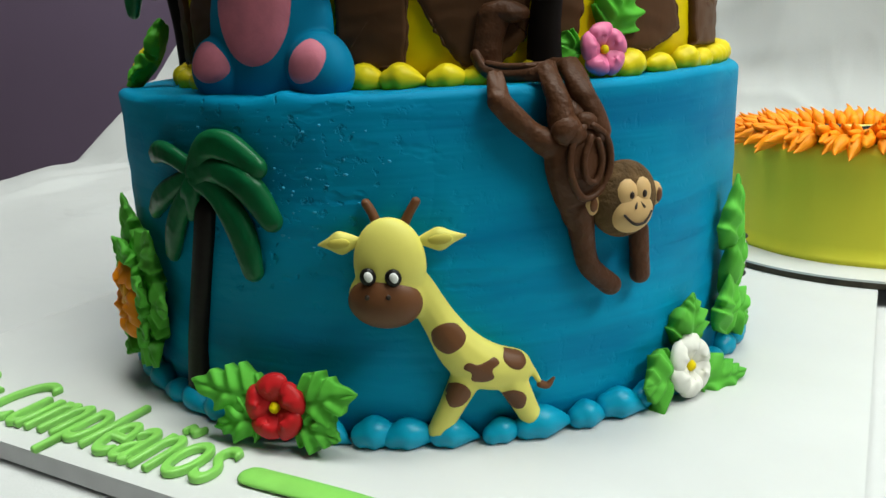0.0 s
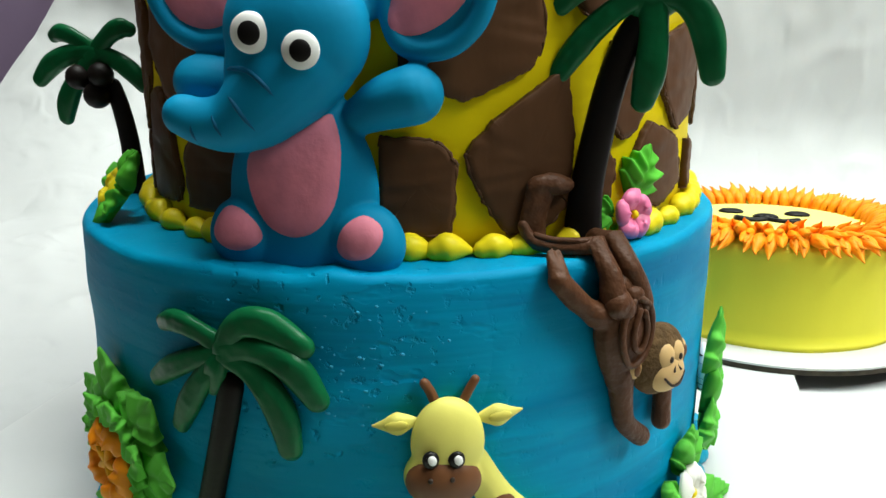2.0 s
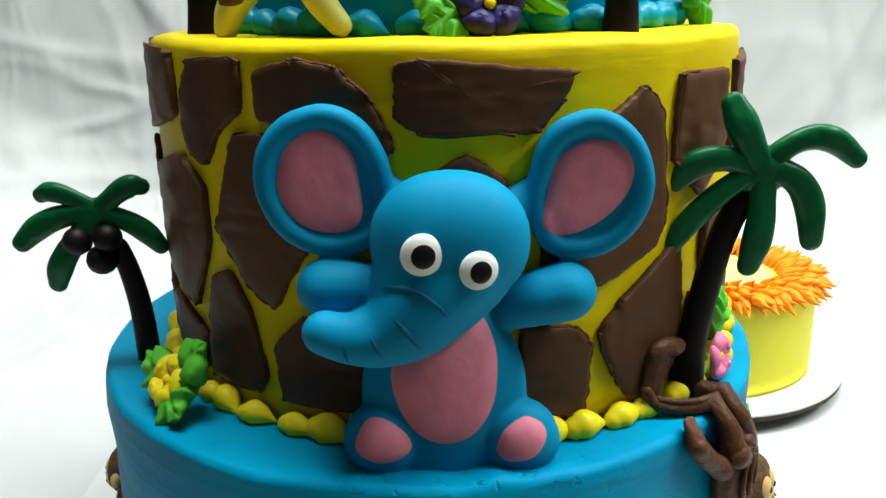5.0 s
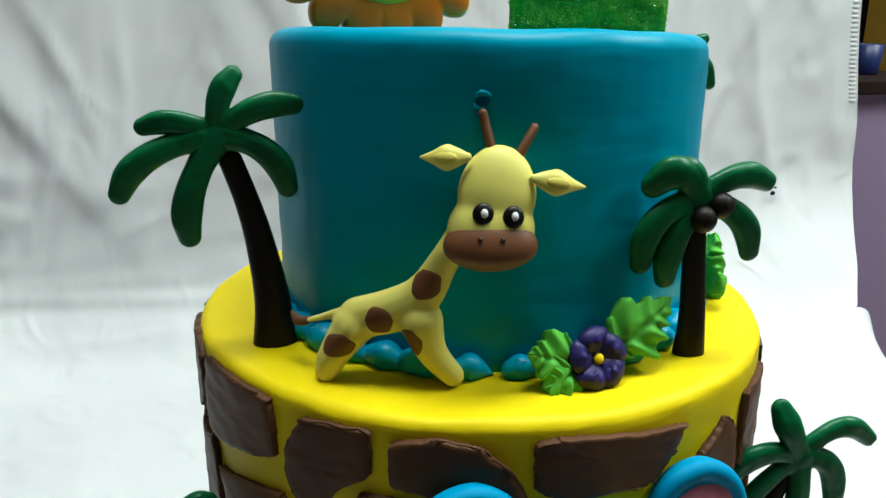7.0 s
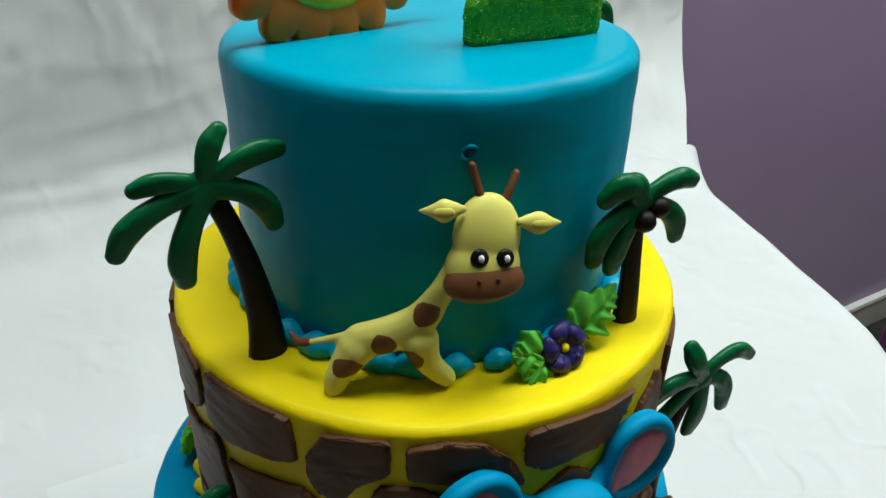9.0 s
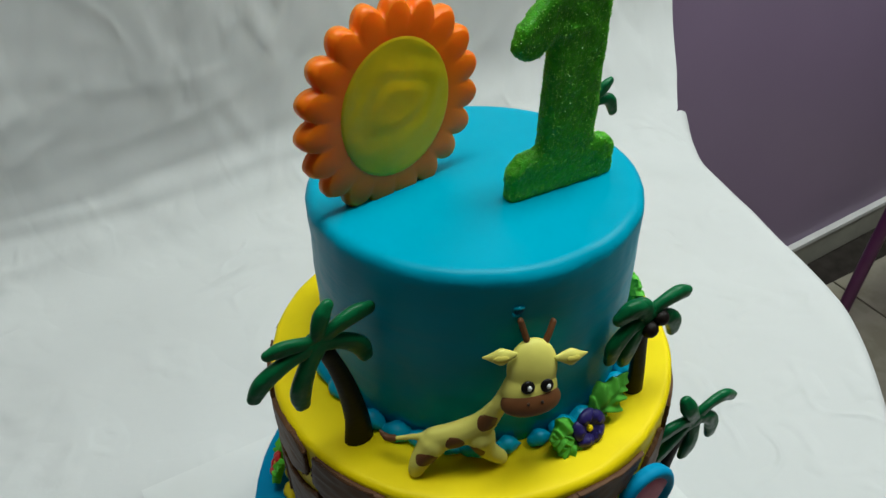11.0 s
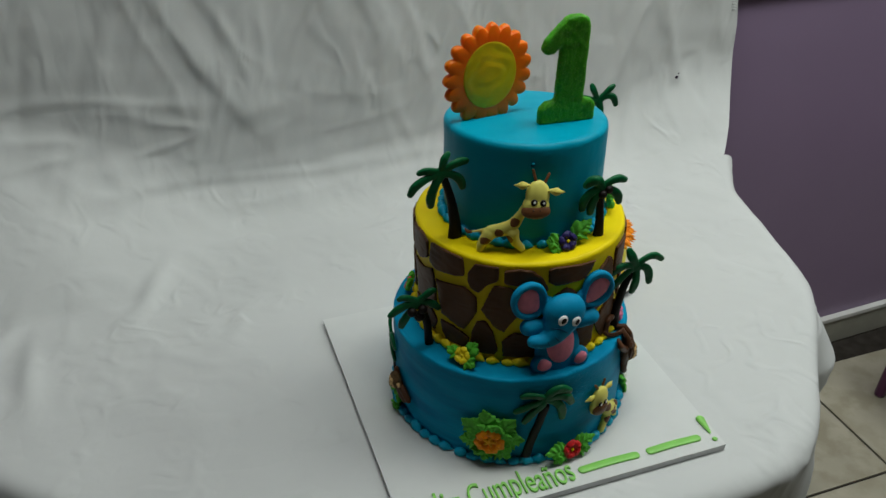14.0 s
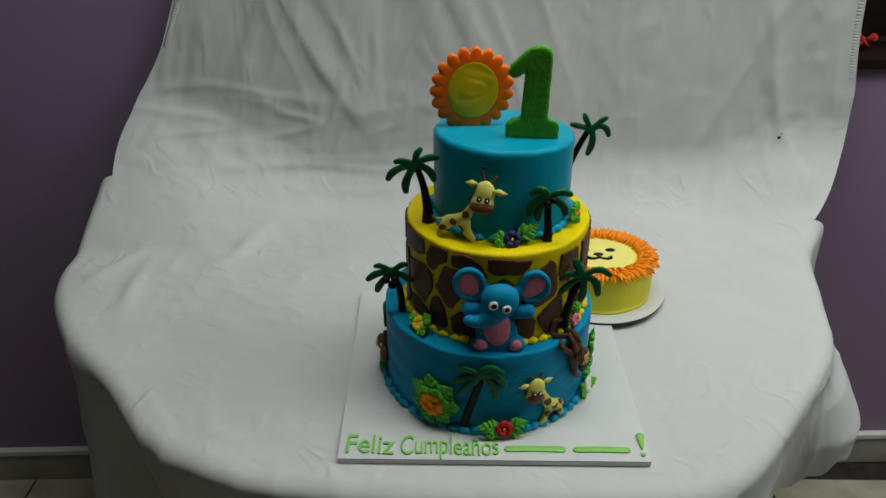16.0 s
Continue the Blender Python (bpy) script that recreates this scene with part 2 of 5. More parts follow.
def under(ob, parent):
    ob.parent = parent
    ob.matrix_parent_inverse = placed(parent).inverted()
    return ob


def thing(name, at, label, category, group="", kind=""):
    ob = new(name)
    ob.empty_display_size = 0.02
    ob.location = at
    return tagged(ob, label, category, group, kind)


def flat_to(origin, turn=0.0, lean=0.0, spin=0.0):
    """Maps millimetres (right, up, out) to the world for a figure at origin that faces turn degrees."""
    m = Matrix.Translation(origin) @ pose(0, 0, 0, 0, 0, turn) @ pose(0, 0, 0, 90 - lean, 0, 0) @ pose(0, 0, 0, 0, 0, spin)
    return lambda x, y, z: m @ Vector((x / 1000, y / 1000, z / 1000))


CENTRES = ((-0.0042, -0.0025), (0.0043, 0.0014), (0.0078, 0.0050))
RADII = (0.1294, 0.1089, 0.0805)
BASE = (0.762, 0.8737, 0.992, 1.0935)
LEAN = (-0.027, -0.050)   # slope of the top tier's upper face along x and y


def ring(tier, az, r, z):
    a = radians(az)
    return Vector((CENTRES[tier][0] + r * math.sin(a), CENTRES[tier][1] - r * math.cos(a), z))


def top_height(x, y):
    return BASE[3] + LEAN[0] * (x - CENTRES[2][0]) + LEAN[1] * (y - CENTRES[2][1])


def wrap_to(tier, extra=0.0):
    """Maps (degrees round the tier, mm above its foot, mm out) to the world."""
    return lambda x, y, z: ring(tier, x, RADII[tier] + extra + z / 1000, BASE[tier] + y / 1000)


def smooth_line(points, steps=5, closed=False):
    """Catmull-Rom through the points."""
    pts = [Vector(p) for p in points]
    n, out = len(pts), []
    for i in range(n if closed else n - 1):
        def g(k):
            return pts[k % n] if closed else pts[min(max(k, 0), n - 1)]
        a, b, c, d = g(i - 1), g(i), g(i + 1), g(i + 2)
        for s in range(steps):
            t = s / steps
            out.append(0.5 * (2 * b + (c - a) * t + (2 * a - 5 * b + 4 * c - d) * t * t + (3 * b - a - 3 * c + d) * t ** 3))
    if not closed:
        out.append(pts[-1])
    return out


class Skin:
    """Finds the outer surface of a finished form, to lay thin pieces on it."""

    def __init__(self, form):
        self.tree = BVHTree.FromPolygons([Vector(v) for v in form.v], form.f)

    def hit(self, to, x, y, lift):
        a, b = to(x, y, 40), to(x, y, -10)
        d = (b - a).normalized()
        p = self.tree.ray_cast(a, d)[0]
        if p is None:
            p = self.tree.find_nearest(to(x, y, 4))[0]
        return p - d * lift / 1000

    def inlay(self, form, to, outline, mat, lift=0.35, rings=6):
        """A thin flush patch over the closed outline of (right, up)."""
        line = smooth_line([(x, y, 0) for x, y in outline], 4, True)
        c = sum(line, Vector()) / len(line)
        rows = []
        for k in range(rings + 1):
            q = 1 - k / (rings + 0.02)
            h = lift * (1 - q ** 6) - 0.25 * (k == 0)
            rows.append([self.hit(to, c.x + (p.x - c.x) * q, c.y + (p.y - c.y) * q, h) for p in line])
        form.loft(rows, mat, cap=False)

    def crease(self, form, to, pts, mat, sink=0.12):
        line = [(*(self.hit(to, x, y, -sink) * 1000), r) for x, y, r in pts]
        form.tube(line, UNIT, mat, seg=6)


def blot(x, y, a, b, spin, seed):
    """An uneven oval as an outline."""
    out = []
    for i in range(12):
        t = 2 * math.pi * i / 12
        r = 1 + 0.16 * noise.noise(Vector((math.cos(t) * 1.3, math.sin(t) * 1.3, seed)))
        p, q = a * r * math.cos(t), b * r * math.sin(t)
        out.append((x + p * math.cos(radians(spin)) - q * math.sin(radians(spin)), y + p * math.sin(radians(spin)) + q * math.cos(radians(spin))))
    return out


class Form:
    """Collects faces of one mesh; slots name the materials."""

    def __init__(self, *slots):
        self.v, self.f, self.m, self.slots = [], [], [], list(slots)

    def slot(self, mat):
        if mat not in self.slots:
            self.slots.append(mat)
        return self.slots.index(mat)

    def loft(self, rows, mat, closed=True, cap=True):
        k, o, n = self.slot(mat), len(self.v), len(rows[0])
        for row in rows:
            self.v += [tuple(p) for p in row]
        for i in range(len(rows) - 1):
            for j in range(n if closed else n - 1):
                a, b = o + i * n + j, o + i * n + (j + 1) % n
                self.f.append((a, b, b + n, a + n))
                self.m.append(k)
        if cap and closed:
            self.f.append(tuple(o + j for j in reversed(range(n))))
            self.f.append(tuple(o + (len(rows) - 1) * n + j for j in range(n)))
            self.m += [k, k]
        return self

    def ball(self, c, r, to, mat, spin=0.0, seg=32, rings=20, power=1.0):
        """An ellipsoid; r in mm along right, up, out; spin turns it in the plane of right and up."""
        cs, sn = math.cos(radians(spin)), math.sin(radians(spin))
        rows = []
        for i in range(rings + 1):
            th = math.pi * (i + 0.02) / (rings + 0.04)
            row = []
            for j in range(seg):
                ph = 2 * math.pi * j / seg
                x, y, z = math.sin(th) * math.cos(ph), math.sin(th) * math.sin(ph), math.cos(th)
                if power != 1.0:
                    x, y, z = (math.copysign(abs(q) ** power, q) for q in (x, y, z))
                x, y, z = x * r[0], y * r[1], -z * r[2]
                row.append(to(c[0] + x * cs - y * sn, c[1] + x * sn + y * cs, c[2] + z))
            rows.append(row)
        return self.loft(rows, mat)

    def tube(self, pts, to, mat, seg=12, steps=5, flat=1.0, cap=True, groove=0.0):
        """A round-ended tube through (right, up, out, radius) in mm; flat scales it outwards."""
        line = smooth_line([Vector(p) for p in pts], steps)
        if cap:
            a, b = line[0], line[1]
            da = (a.xyz - b.xyz).normalized() if (a.xyz - b.xyz).length > 1e-6 else Vector((1, 0, 0))
            e, d = line[-1], line[-2]
            de = (e.xyz - d.xyz).normalized()
            head = [Vector((*(a.xyz + da * a.w * s), a.w * q)) for s, q in ((0.97, 0.24), (0.85, 0.52), (0.6, 0.8), (0.3, 0.95))]
            tail = [Vector((*(e.xyz + de * e.w * s), e.w * q)) for s, q in ((0.3, 0.95), (0.6, 0.8), (0.85, 0.52), (0.97, 0.24))]
            line = head + line + tail
        rows = []
        for i, p in enumerate(line):
            t = (line[min(i + 1, len(line) - 1)].xyz - line[max(i - 1, 0)].xyz)
            t = t.normalized() if t.length > 1e-9 else Vector((1, 0, 0))
            side = t.cross(Vector((0, 0, 1)))
            side = side.normalized() if side.length > 1e-4 else Vector((1, 0, 0))
            up = side.cross(t).normalized()
            rows.append([to(*(p.xyz + side * math.cos(q) * p.w + up * math.sin(q) * p.w * flat * (1 - groove * (math.sin(q) > 0) * math.exp(-(math.cos(q) / 0.35) ** 2))))
                         for q in (2 * math.pi * j / seg for j in range(seg))])
        return self.loft(rows, mat)

    def pad(self, outline, z0, height, to, mat, steps=5, edge=0.12, dome=0.0, rings=4, closed_curve=True):
        """A low cushion over a smooth outline of (right, up)."""
        line = smooth_line([(x, y, 0) for x, y in outline], steps, True) if closed_curve else [Vector((x, y, 0)) for x, y in outline]
        c = sum(line, Vector()) / len(line)
        rows = [[to(p.x, p.y, z0) for p in line], [to(p.x, p.y, z0 + height * 0.55) for p in line]]
        for k in (0.3, 0.7, 1.0):
            s = 1 - edge * k
            rows.append([to(*(c.xy + (p.xy - c.xy) * s), z0 + height * (0.55 + 0.45 * math.sin(k * math.pi / 2))) for p in line])
        for i in range(1, rings + 1):
            s = (1 - edge) * (1 - i / (rings + 0.2))
            rows.append([to(*(c.xy + (p.xy - c.xy) * s), z0 + height + dome * (1 - (s / (1 - edge)) ** 2)) for p in line])
        return self.loft(rows, mat)

    def mesh(self, name, smooth=True):
        me = bpy.data.meshes.new(name)
        me.from_pydata(self.v, [], self.f)
        for s in self.slots:
            me.materials.append(s)
        me.polygons.foreach_set("material_index", self.m)
        me.polygons.foreach_set("use_smooth", [smooth] * len(self.f))
        bm = bmesh.new()
        bm.from_mesh(me)
        bmesh.ops.recalc_face_normals(bm, faces=bm.faces)
        bm.to_mesh(me)
        bm.free()
        return me

    def fused(self, voxel=0.0009, smooth=4):
        """All shells so far melted into one skin."""
        me = self.mesh("melt")
        ob = new("melt", me)
        r = ob.modifiers.new("r", "REMESH")
        r.mode, r.voxel_size, r.use_smooth_shade = "VOXEL", voxel, True
        s = ob.modifiers.new("s", "SMOOTH")
        s.factor, s.iterations = 0.5, smooth
        out = bpy.data.meshes.new_from_object(ob.evaluated_get(bpy.context.evaluated_depsgraph_get()))
        k = 0
        self.v = [tuple(v.co) for v in out.vertices]
        self.f = [tuple(p.vertices) for p in out.polygons]
        self.m = [k] * len(self.f)
        bpy.data.objects.remove(ob)
        bpy.data.meshes.remove(out)
        bpy.data.meshes.remove(me)
        return self


def part(name, form, mat, parent, label="", smooth=True, at=None):
    """One mesh object under a thing or a part. form: a Form or a ready mesh. at: its matrix, if not built in place."""
    if isinstance(form, Form):
        me = form.mesh(name, smooth)
    else:
        me = form
    if mat is not None and not me.materials:
        me.materials.append(mat)
    ob = new(name, me)
    if at is not None:
        ob.matrix_basis = at
    if parent is not None:
        under(ob, parent)
    if label:
        ob["label"] = label
    return ob


def box_form(x0, x1, y0, y1, z0, z1, mat, bevel=0.0):
    bm = bmesh.new()
    bmesh.ops.create_cube(bm, size=1)
    for v in bm.verts:
        v.co = Vector(((x0 + x1) / 2 + v.co.x * (x1 - x0), (y0 + y1) / 2 + v.co.y * (y1 - y0), (z0 + z1) / 2 + v.co.z * (z1 - z0)))
    if bevel:
        bmesh.ops.bevel(bm, geom=bm.edges[:], offset=bevel, segments=2, profile=0.7, affect="EDGES")
    me = bpy.data.meshes.new("box")
    bm.to_mesh(me)
    bm.free()
    me.materials.append(mat)
    return me


def facing(tier, az, r, z, lean=0.0, spin=0.0):
    """A matrix whose x runs right, y up and z out of the tier at az degrees."""
    return Matrix.Translation(ring(tier, az, r, z)) @ pose(0, 0, 0, 0, 0, az) @ pose(0, 0, 0, 90 - lean, 0, 0) @ pose(0, 0, 0, 0, 0, spin)


UNIT = flat_to((0, 0, 0), 0, 90)   # right, up, out become x, y, z

# ---- room ----
WALL_TURN = 2.5
back = thing("wall_north", (0, 0.575, 0), "mauve painted wall with a dark opening above a sill", "wall", kind="structure")
back.matrix_basis = pose(0, 0.588, 0, 0, 0, WALL_TURN)
wall_m = back.matrix_basis.copy()
OPEN_X0, OPEN_X1, OPEN_Z0, OPEN_Z1 = 0.66, 1.24, 0.9855, 1.78


def wall_piece(x0, x1, z0, z1):
    return part("wall_panel", box_form(x0, x1, 0, 0.16, z0, z1, wall_purple), None, back, at=wall_m)


wall_piece(-2.4, OPEN_X0, 0, 2.6)
wall_piece(OPEN_X0, OPEN_X1, 0, OPEN_Z0)
wall_piece(OPEN_X0, OPEN_X1, OPEN_Z1, 2.6)
wall_piece(OPEN_X1, 2.4, 0, 2.6)
# solid box: unlit depth behind the opening is put into its near-black colour
tagged(part("niche_box", box_form(OPEN_X0 - 0.05, OPEN_X1 + 0.05, 0.162, 0.5, OPEN_Z0 - 0.05, OPEN_Z1 + 0.05, wood_and_shade), None, None, at=wall_m),
               "solid box coloured near black as the unlit space behind the opening", "recess", kind="structure")
sill = tagged(part("sill", box_form(OPEN_X0 + 0.002, OPEN_X1 - 0.002, -0.012, 0.158, OPEN_Z0 + 0.001, OPEN_Z0 + 0.02, wood_and_shade, 0.003), None, None, at=wall_m),
              "dark wooden sill of the wall opening", "sill", kind="structure")
for name, x0, x1, y0, y1 in (("wall_west", -2.36, -2.2, -2.6, 0.45), ("wall_east", 2.2, 2.36, -2.6, 0.6), ("wall_south", -2.4, 2.4, -2.76, -2.6)):
    tagged(part(name, box_form(x0, x1, y0, y1, 0, 2.6, plain_wall), None, None), "plain dull grey painted wall", "wall", kind="structure")
tagged(part("ceiling", box_form(-2.4, 2.4, -2.76, 0.8, 2.6, 2.7, ceiling_white), None, None), "plain off-white ceiling", "ceiling", kind="structure")
floor = tagged(part("floor", box_form(-2.4, 2.4, -2.76, 0.8, -0.08, -0.004, grout), None, None), "beige square floor tiles with dark grout", "floor", kind="structure")
skirt_m = wall_m @ pose(0, 0, 0)
base_l = tagged(part("baseboard", box_form(-2.2, 2.2, -0.014, -0.001, 0.0, 0.078, skirting, 0.001), None, None, at=skirt_m),
                "grey cement skirting with a white cap along the wall", "baseboard", kind="structure")
part("cap", box_form(-2.2, 2.2, -0.018, -0.001, 0.079, 0.092, skirting_top, 0.002), None, base_l, "white painted cap", at=skirt_m)

# ceiling lamps: white housings with glowing tubes
glow = bpy.data.materials.new("lamp_glow")
glow.use_nodes = True
glow.node_tree.nodes["Principled BSDF"].inputs["Emission Color"].default_value = (1, 0.98, 0.92, 1)
glow.node_tree.nodes["Principled BSDF"].inputs["Emission Strength"].default_value = 4.0
for lx, ly, lz, watts, tr in LAMPS:
    lamp_thing = thing("ceiling_lamp", (lx, ly, 2.6), "long white fluorescent ceiling lamp, lit", "ceiling lamp", "ceiling lamps")
    m = pose(lx, ly, 2.6, 0, 0, tr)
    part("housing", box_form(-0.6, 0.6, -0.24, 0.24, -0.05, -0.001, skirting_top, 0.004), None, lamp_thing, at=m)
    for dy in (-0.18, -0.06, 0.06, 0.18):
        f = Form()
        f.tube([(-570, dy * 1000, -62, 11), (0, dy * 1000, -62, 11), (570, dy * 1000, -62, 11)], UNIT, glow, steps=1)
        part("tube", f, None, lamp_thing, at=m)

# purple chair whose slanting leg shows beyond the table
chair = thing("chair", (1.45, 0.24, 0), "purple enamelled metal chair with slightly slanting legs", "chair")
f = Form()
f.tube([(1214, 416, 10, 13), (1228, 412, 230, 13), (1250, 408, 440, 13)], UNIT, chair_purple, steps=4)
part("leg", f, None, chair)
f = Form()
f.tube([(1300, 60, 10, 13), (1312, 66, 230, 13), (1330, 72, 440, 13)], UNIT, chair_purple, steps=4)
part("leg", f, None, chair)
f = Form()
f.tube([(1640, 416, 10, 13), (1620, 412, 230, 13), (1600, 408, 440, 13)], UNIT, chair_purple, steps=4)
part("leg", f, None, chair)
f = Form()
f.tube([(1680, 60, 10, 13), (1662, 66, 230, 13), (1640, 72, 440, 13)], UNIT, chair_purple, steps=4)
part("leg", f, None, chair)
part("seat", box_form(1.24, 1.66, 0.05, 0.43, 0.44, 0.465, chair_purple, 0.01), None, chair)

# red cloth flower on the sill
bloom = thing("artificial_flower", wall_m @ Vector((0.735, 0.06, OPEN_Z0 + 0.02)), "red artificial flower lying on the dark sill", "flower")
for k in range(9):
    a = k * 2.4
    f = Form()
    c = wall_m @ Vector((0.735 + 0.012 * math.cos(a) * (k / 4), 0.06 + 0.010 * math.sin(a), OPEN_Z0 + 0.036 + 0.006 * math.sin(k * 1.7)))
    f.ball((0, 0, 0), (11, 8, 3.5), flat_to(c, k * 40, 30 + 20 * math.sin(k), k * 37), red_petal, seg=10, rings=6)
    part("petal", f, None, bloom)

# yellow carton and a small blue cup in the opening
SILL_Z = OPEN_Z0 + 0.0205
carton = thing("carton", wall_m @ Vector((1.0, 0.08, SILL_Z)), "yellow cardboard carton with a grey label on the sill", "box")
CARTON = [(0.957, 0.040), (1.16, 0.082), (1.10, 0.156), (0.860, 0.136)]
f = Form()
f.loft([[Vector((x, y, z)) for x, y in CARTON] for z in (SILL_Z, SILL_Z + 0.20)], carton_card)
part("body", f, None, carton, smooth=False, at=wall_m)
side = Vector((-0.097, 0.096, 0)).normalized()
front = Vector((side.y * -1, side.x, 0))


def on_carton(along, z, out):
    return Vector((0.957, 0.040, SILL_Z + z)) + side * along + front * out


def carton_panel(a0, a1, z0, z1, o0, o1, mat):
    f = Form()
    return f.loft([[on_carton(a0, z0, o), on_carton(a1, z0, o), on_carton(a1, z1, o), on_carton(a0, z1, o)] for o in (o0, o1)], mat)


label_part = part("label", carton_panel(0.02, 0.09, 0.04, 0.17, 0.0004, 0.001, grey_label), None, carton, "grey printed label", smooth=False, at=wall_m)
for z in (0.06, 0.08, 0.11, 0.14):
    part("bar", carton_panel(0.032, 0.076, z, z + 0.009, 0.0012, 0.0016, mouth_line), None, label_part, smooth=False, at=wall_m)
cup = thing("cup", wall_m @ Vector((0.812, 0.075, SILL_Z)), "small dark blue plastic cup on the sill", "cup")
f = Form()
prof = [(0.016, 0), (0.017, 0.002), (0.021, 0.042), (0.0195, 0.042), (0.0155, 0.004), (0.001, 0.004)]
f.loft([[Vector((0.812 + r * math.cos(a), 0.075 + r * math.sin(a), SILL_Z + z)) for a in (2 * math.pi * i / 24 for i in range(24))] for r, z in prof], cup_blue)
part("body", f, None, cup, at=wall_m)

# ---- table and cloth ----
TABLE_Z = 0.75
EDGE = smooth_line([(-0.668, 0.42, 0), (-0.685, 0.30, 0), (-0.672, 0.19, 0), (-0.597, 0.06, 0), (-0.500, -0.04, 0), (-0.432, -0.125, 0), (-0.355, -0.18, 0),
                    (-0.265, -0.212, 0), (-0.10, -0.228, 0), (0.08, -0.231, 0), (0.215, -0.226, 0), (0.298, -0.186, 0), (0.387, -0.082, 0), (0.452, 0.0, 0),
                    (0.495, 0.075, 0), (0.528, 0.20, 0), (0.558, 0.32, 0), (0.617, 0.42, 0)], 12)
HUB = Vector((-0.04, 0.42, 0))

table = thing("table", (-0.03, 0.2, 0), "half-round table hidden under a white cloth", "table")
f = Form()
f.loft([[HUB + (p - HUB) * 0.985 + Vector((0, 0, z)) for p in EDGE] + [HUB + Vector((0, 0.08, z))] for z in (0.722, 0.745)], table_wood)
part("tabletop", f, None, table, smooth=False)
for x, y in ((-0.5, 0.4), (0.45, 0.4), (-0.3, 0.0), (0.25, 0.0)):
    part("leg", box_form(x - 0.02, x + 0.02, y - 0.02, y + 0.02, 0.0, 0.722, table_wood, 0.003), None, table)


def crumple(x, y, size, seed):
    return noise.noise(Vector((x * size + seed, y * size - seed, seed * 1.7)))


def crease(x, y, size, seed):
    """Sharp folded ridges."""
    return (1 - abs(noise.noise(Vector((x * size, y * size, seed)))) * 2.2)


def bend(x, s):
    """Backdrop: s metres of cloth beyond the hub line, first flat, then up the wall."""
    r, flat = 0.12 + 0.03 * (x - 0.6) * min(1.0, s / 0.1), 0.015
    y0 = HUB.y + flat
    if s < flat:
        return Vector((x, HUB.y + s, TABLE_Z)), Vector((0, 0, 1))
    a = (s - flat) / r
    if a < math.pi / 2:
        return Vector((x, y0 + r * math.sin(a), TABLE_Z + r * (1 - math.cos(a)))), Vector((0, -math.sin(a), math.cos(a)))
    return Vector((x, y0 + r, TABLE_Z + r + (s - flat - r * math.pi / 2))), Vector((0, -1, 0))


def folds(x, y, seed, wide):
    """Separate crease lines that come and go."""
    n = noise.noise(Vector((x, y, seed)))
    m = noise.noise(Vector((x * 0.6 + 9, y * 0.6, seed + 4)))
    return math.exp(-(n / wide) ** 2) * max(0.0, min(1.0, 0.35 + 2.0 * m))


def rear_left(x):
    """How far the cloth's rear left corner slopes up towards the wall."""
    q = max(0.0, min(1.0, (-0.24 - x) / 0.42))
    return q * q * (3 - 2 * q)


def rear_right(x):
    """The same for the rear right corner, which rises less."""
    q = max(0.0, min(1.0, (x - 0.40) / 0.18))
    return q * q * (3 - 2 * q)


def corner_rise(x, y):
    return 0.8 * rear_left(x) * max(0.0, y - 0.31) + 0.30 * rear_right(x) * max(0.0, y - 0.375)


def lumps(x, y):
    """Height of the cloth over the table top."""
    far = max(0.0, min(1.0, (math.hypot(x - 0.03, y) - 0.24) / 0.16))
    fold2 = 0.008 * math.exp(-((x + 0.545 + 0.05 * (y - 0.2)) / 0.013) ** 2) * math.exp(-((y - 0.19) / 0.06) ** 2)
    fold2 += 0.008 * math.exp(-((x + 0.40 - 0.4 * (y - 0.32)) / 0.016) ** 2) * math.exp(-((y - 0.33) / 0.05) ** 2)
    fold2 += 0.0026 * folds(x * 8 + 3 * y, y * 9 - 2 * x, 5.5, 0.14) + 0.0016 * folds(x * 17, y * 15 + 4 * x, 2.5, 0.16)
    fold2 += 0.006 * math.exp(-((x + 0.60 - 0.5 * (y - 0.25)) / 0.014) ** 2) * math.exp(-((y - 0.26) / 0.06) ** 2)
    soft = fold2 + 0.0050 * crumple(x, y, 5.5, 3) + 0.0030 * crumple(x + 0.4 * y, y, 12, 8) * (0.4 + max(0, -x))
    fold = 0.0070 * max(0, crease(x * 0.8 + y * 0.6, y * 0.5 - x * 0.3, 3.2, 4.4) - 0.55)
    return 0.0032 + 0.0030 * far + (soft + fold) * far + corner_rise(x, y)


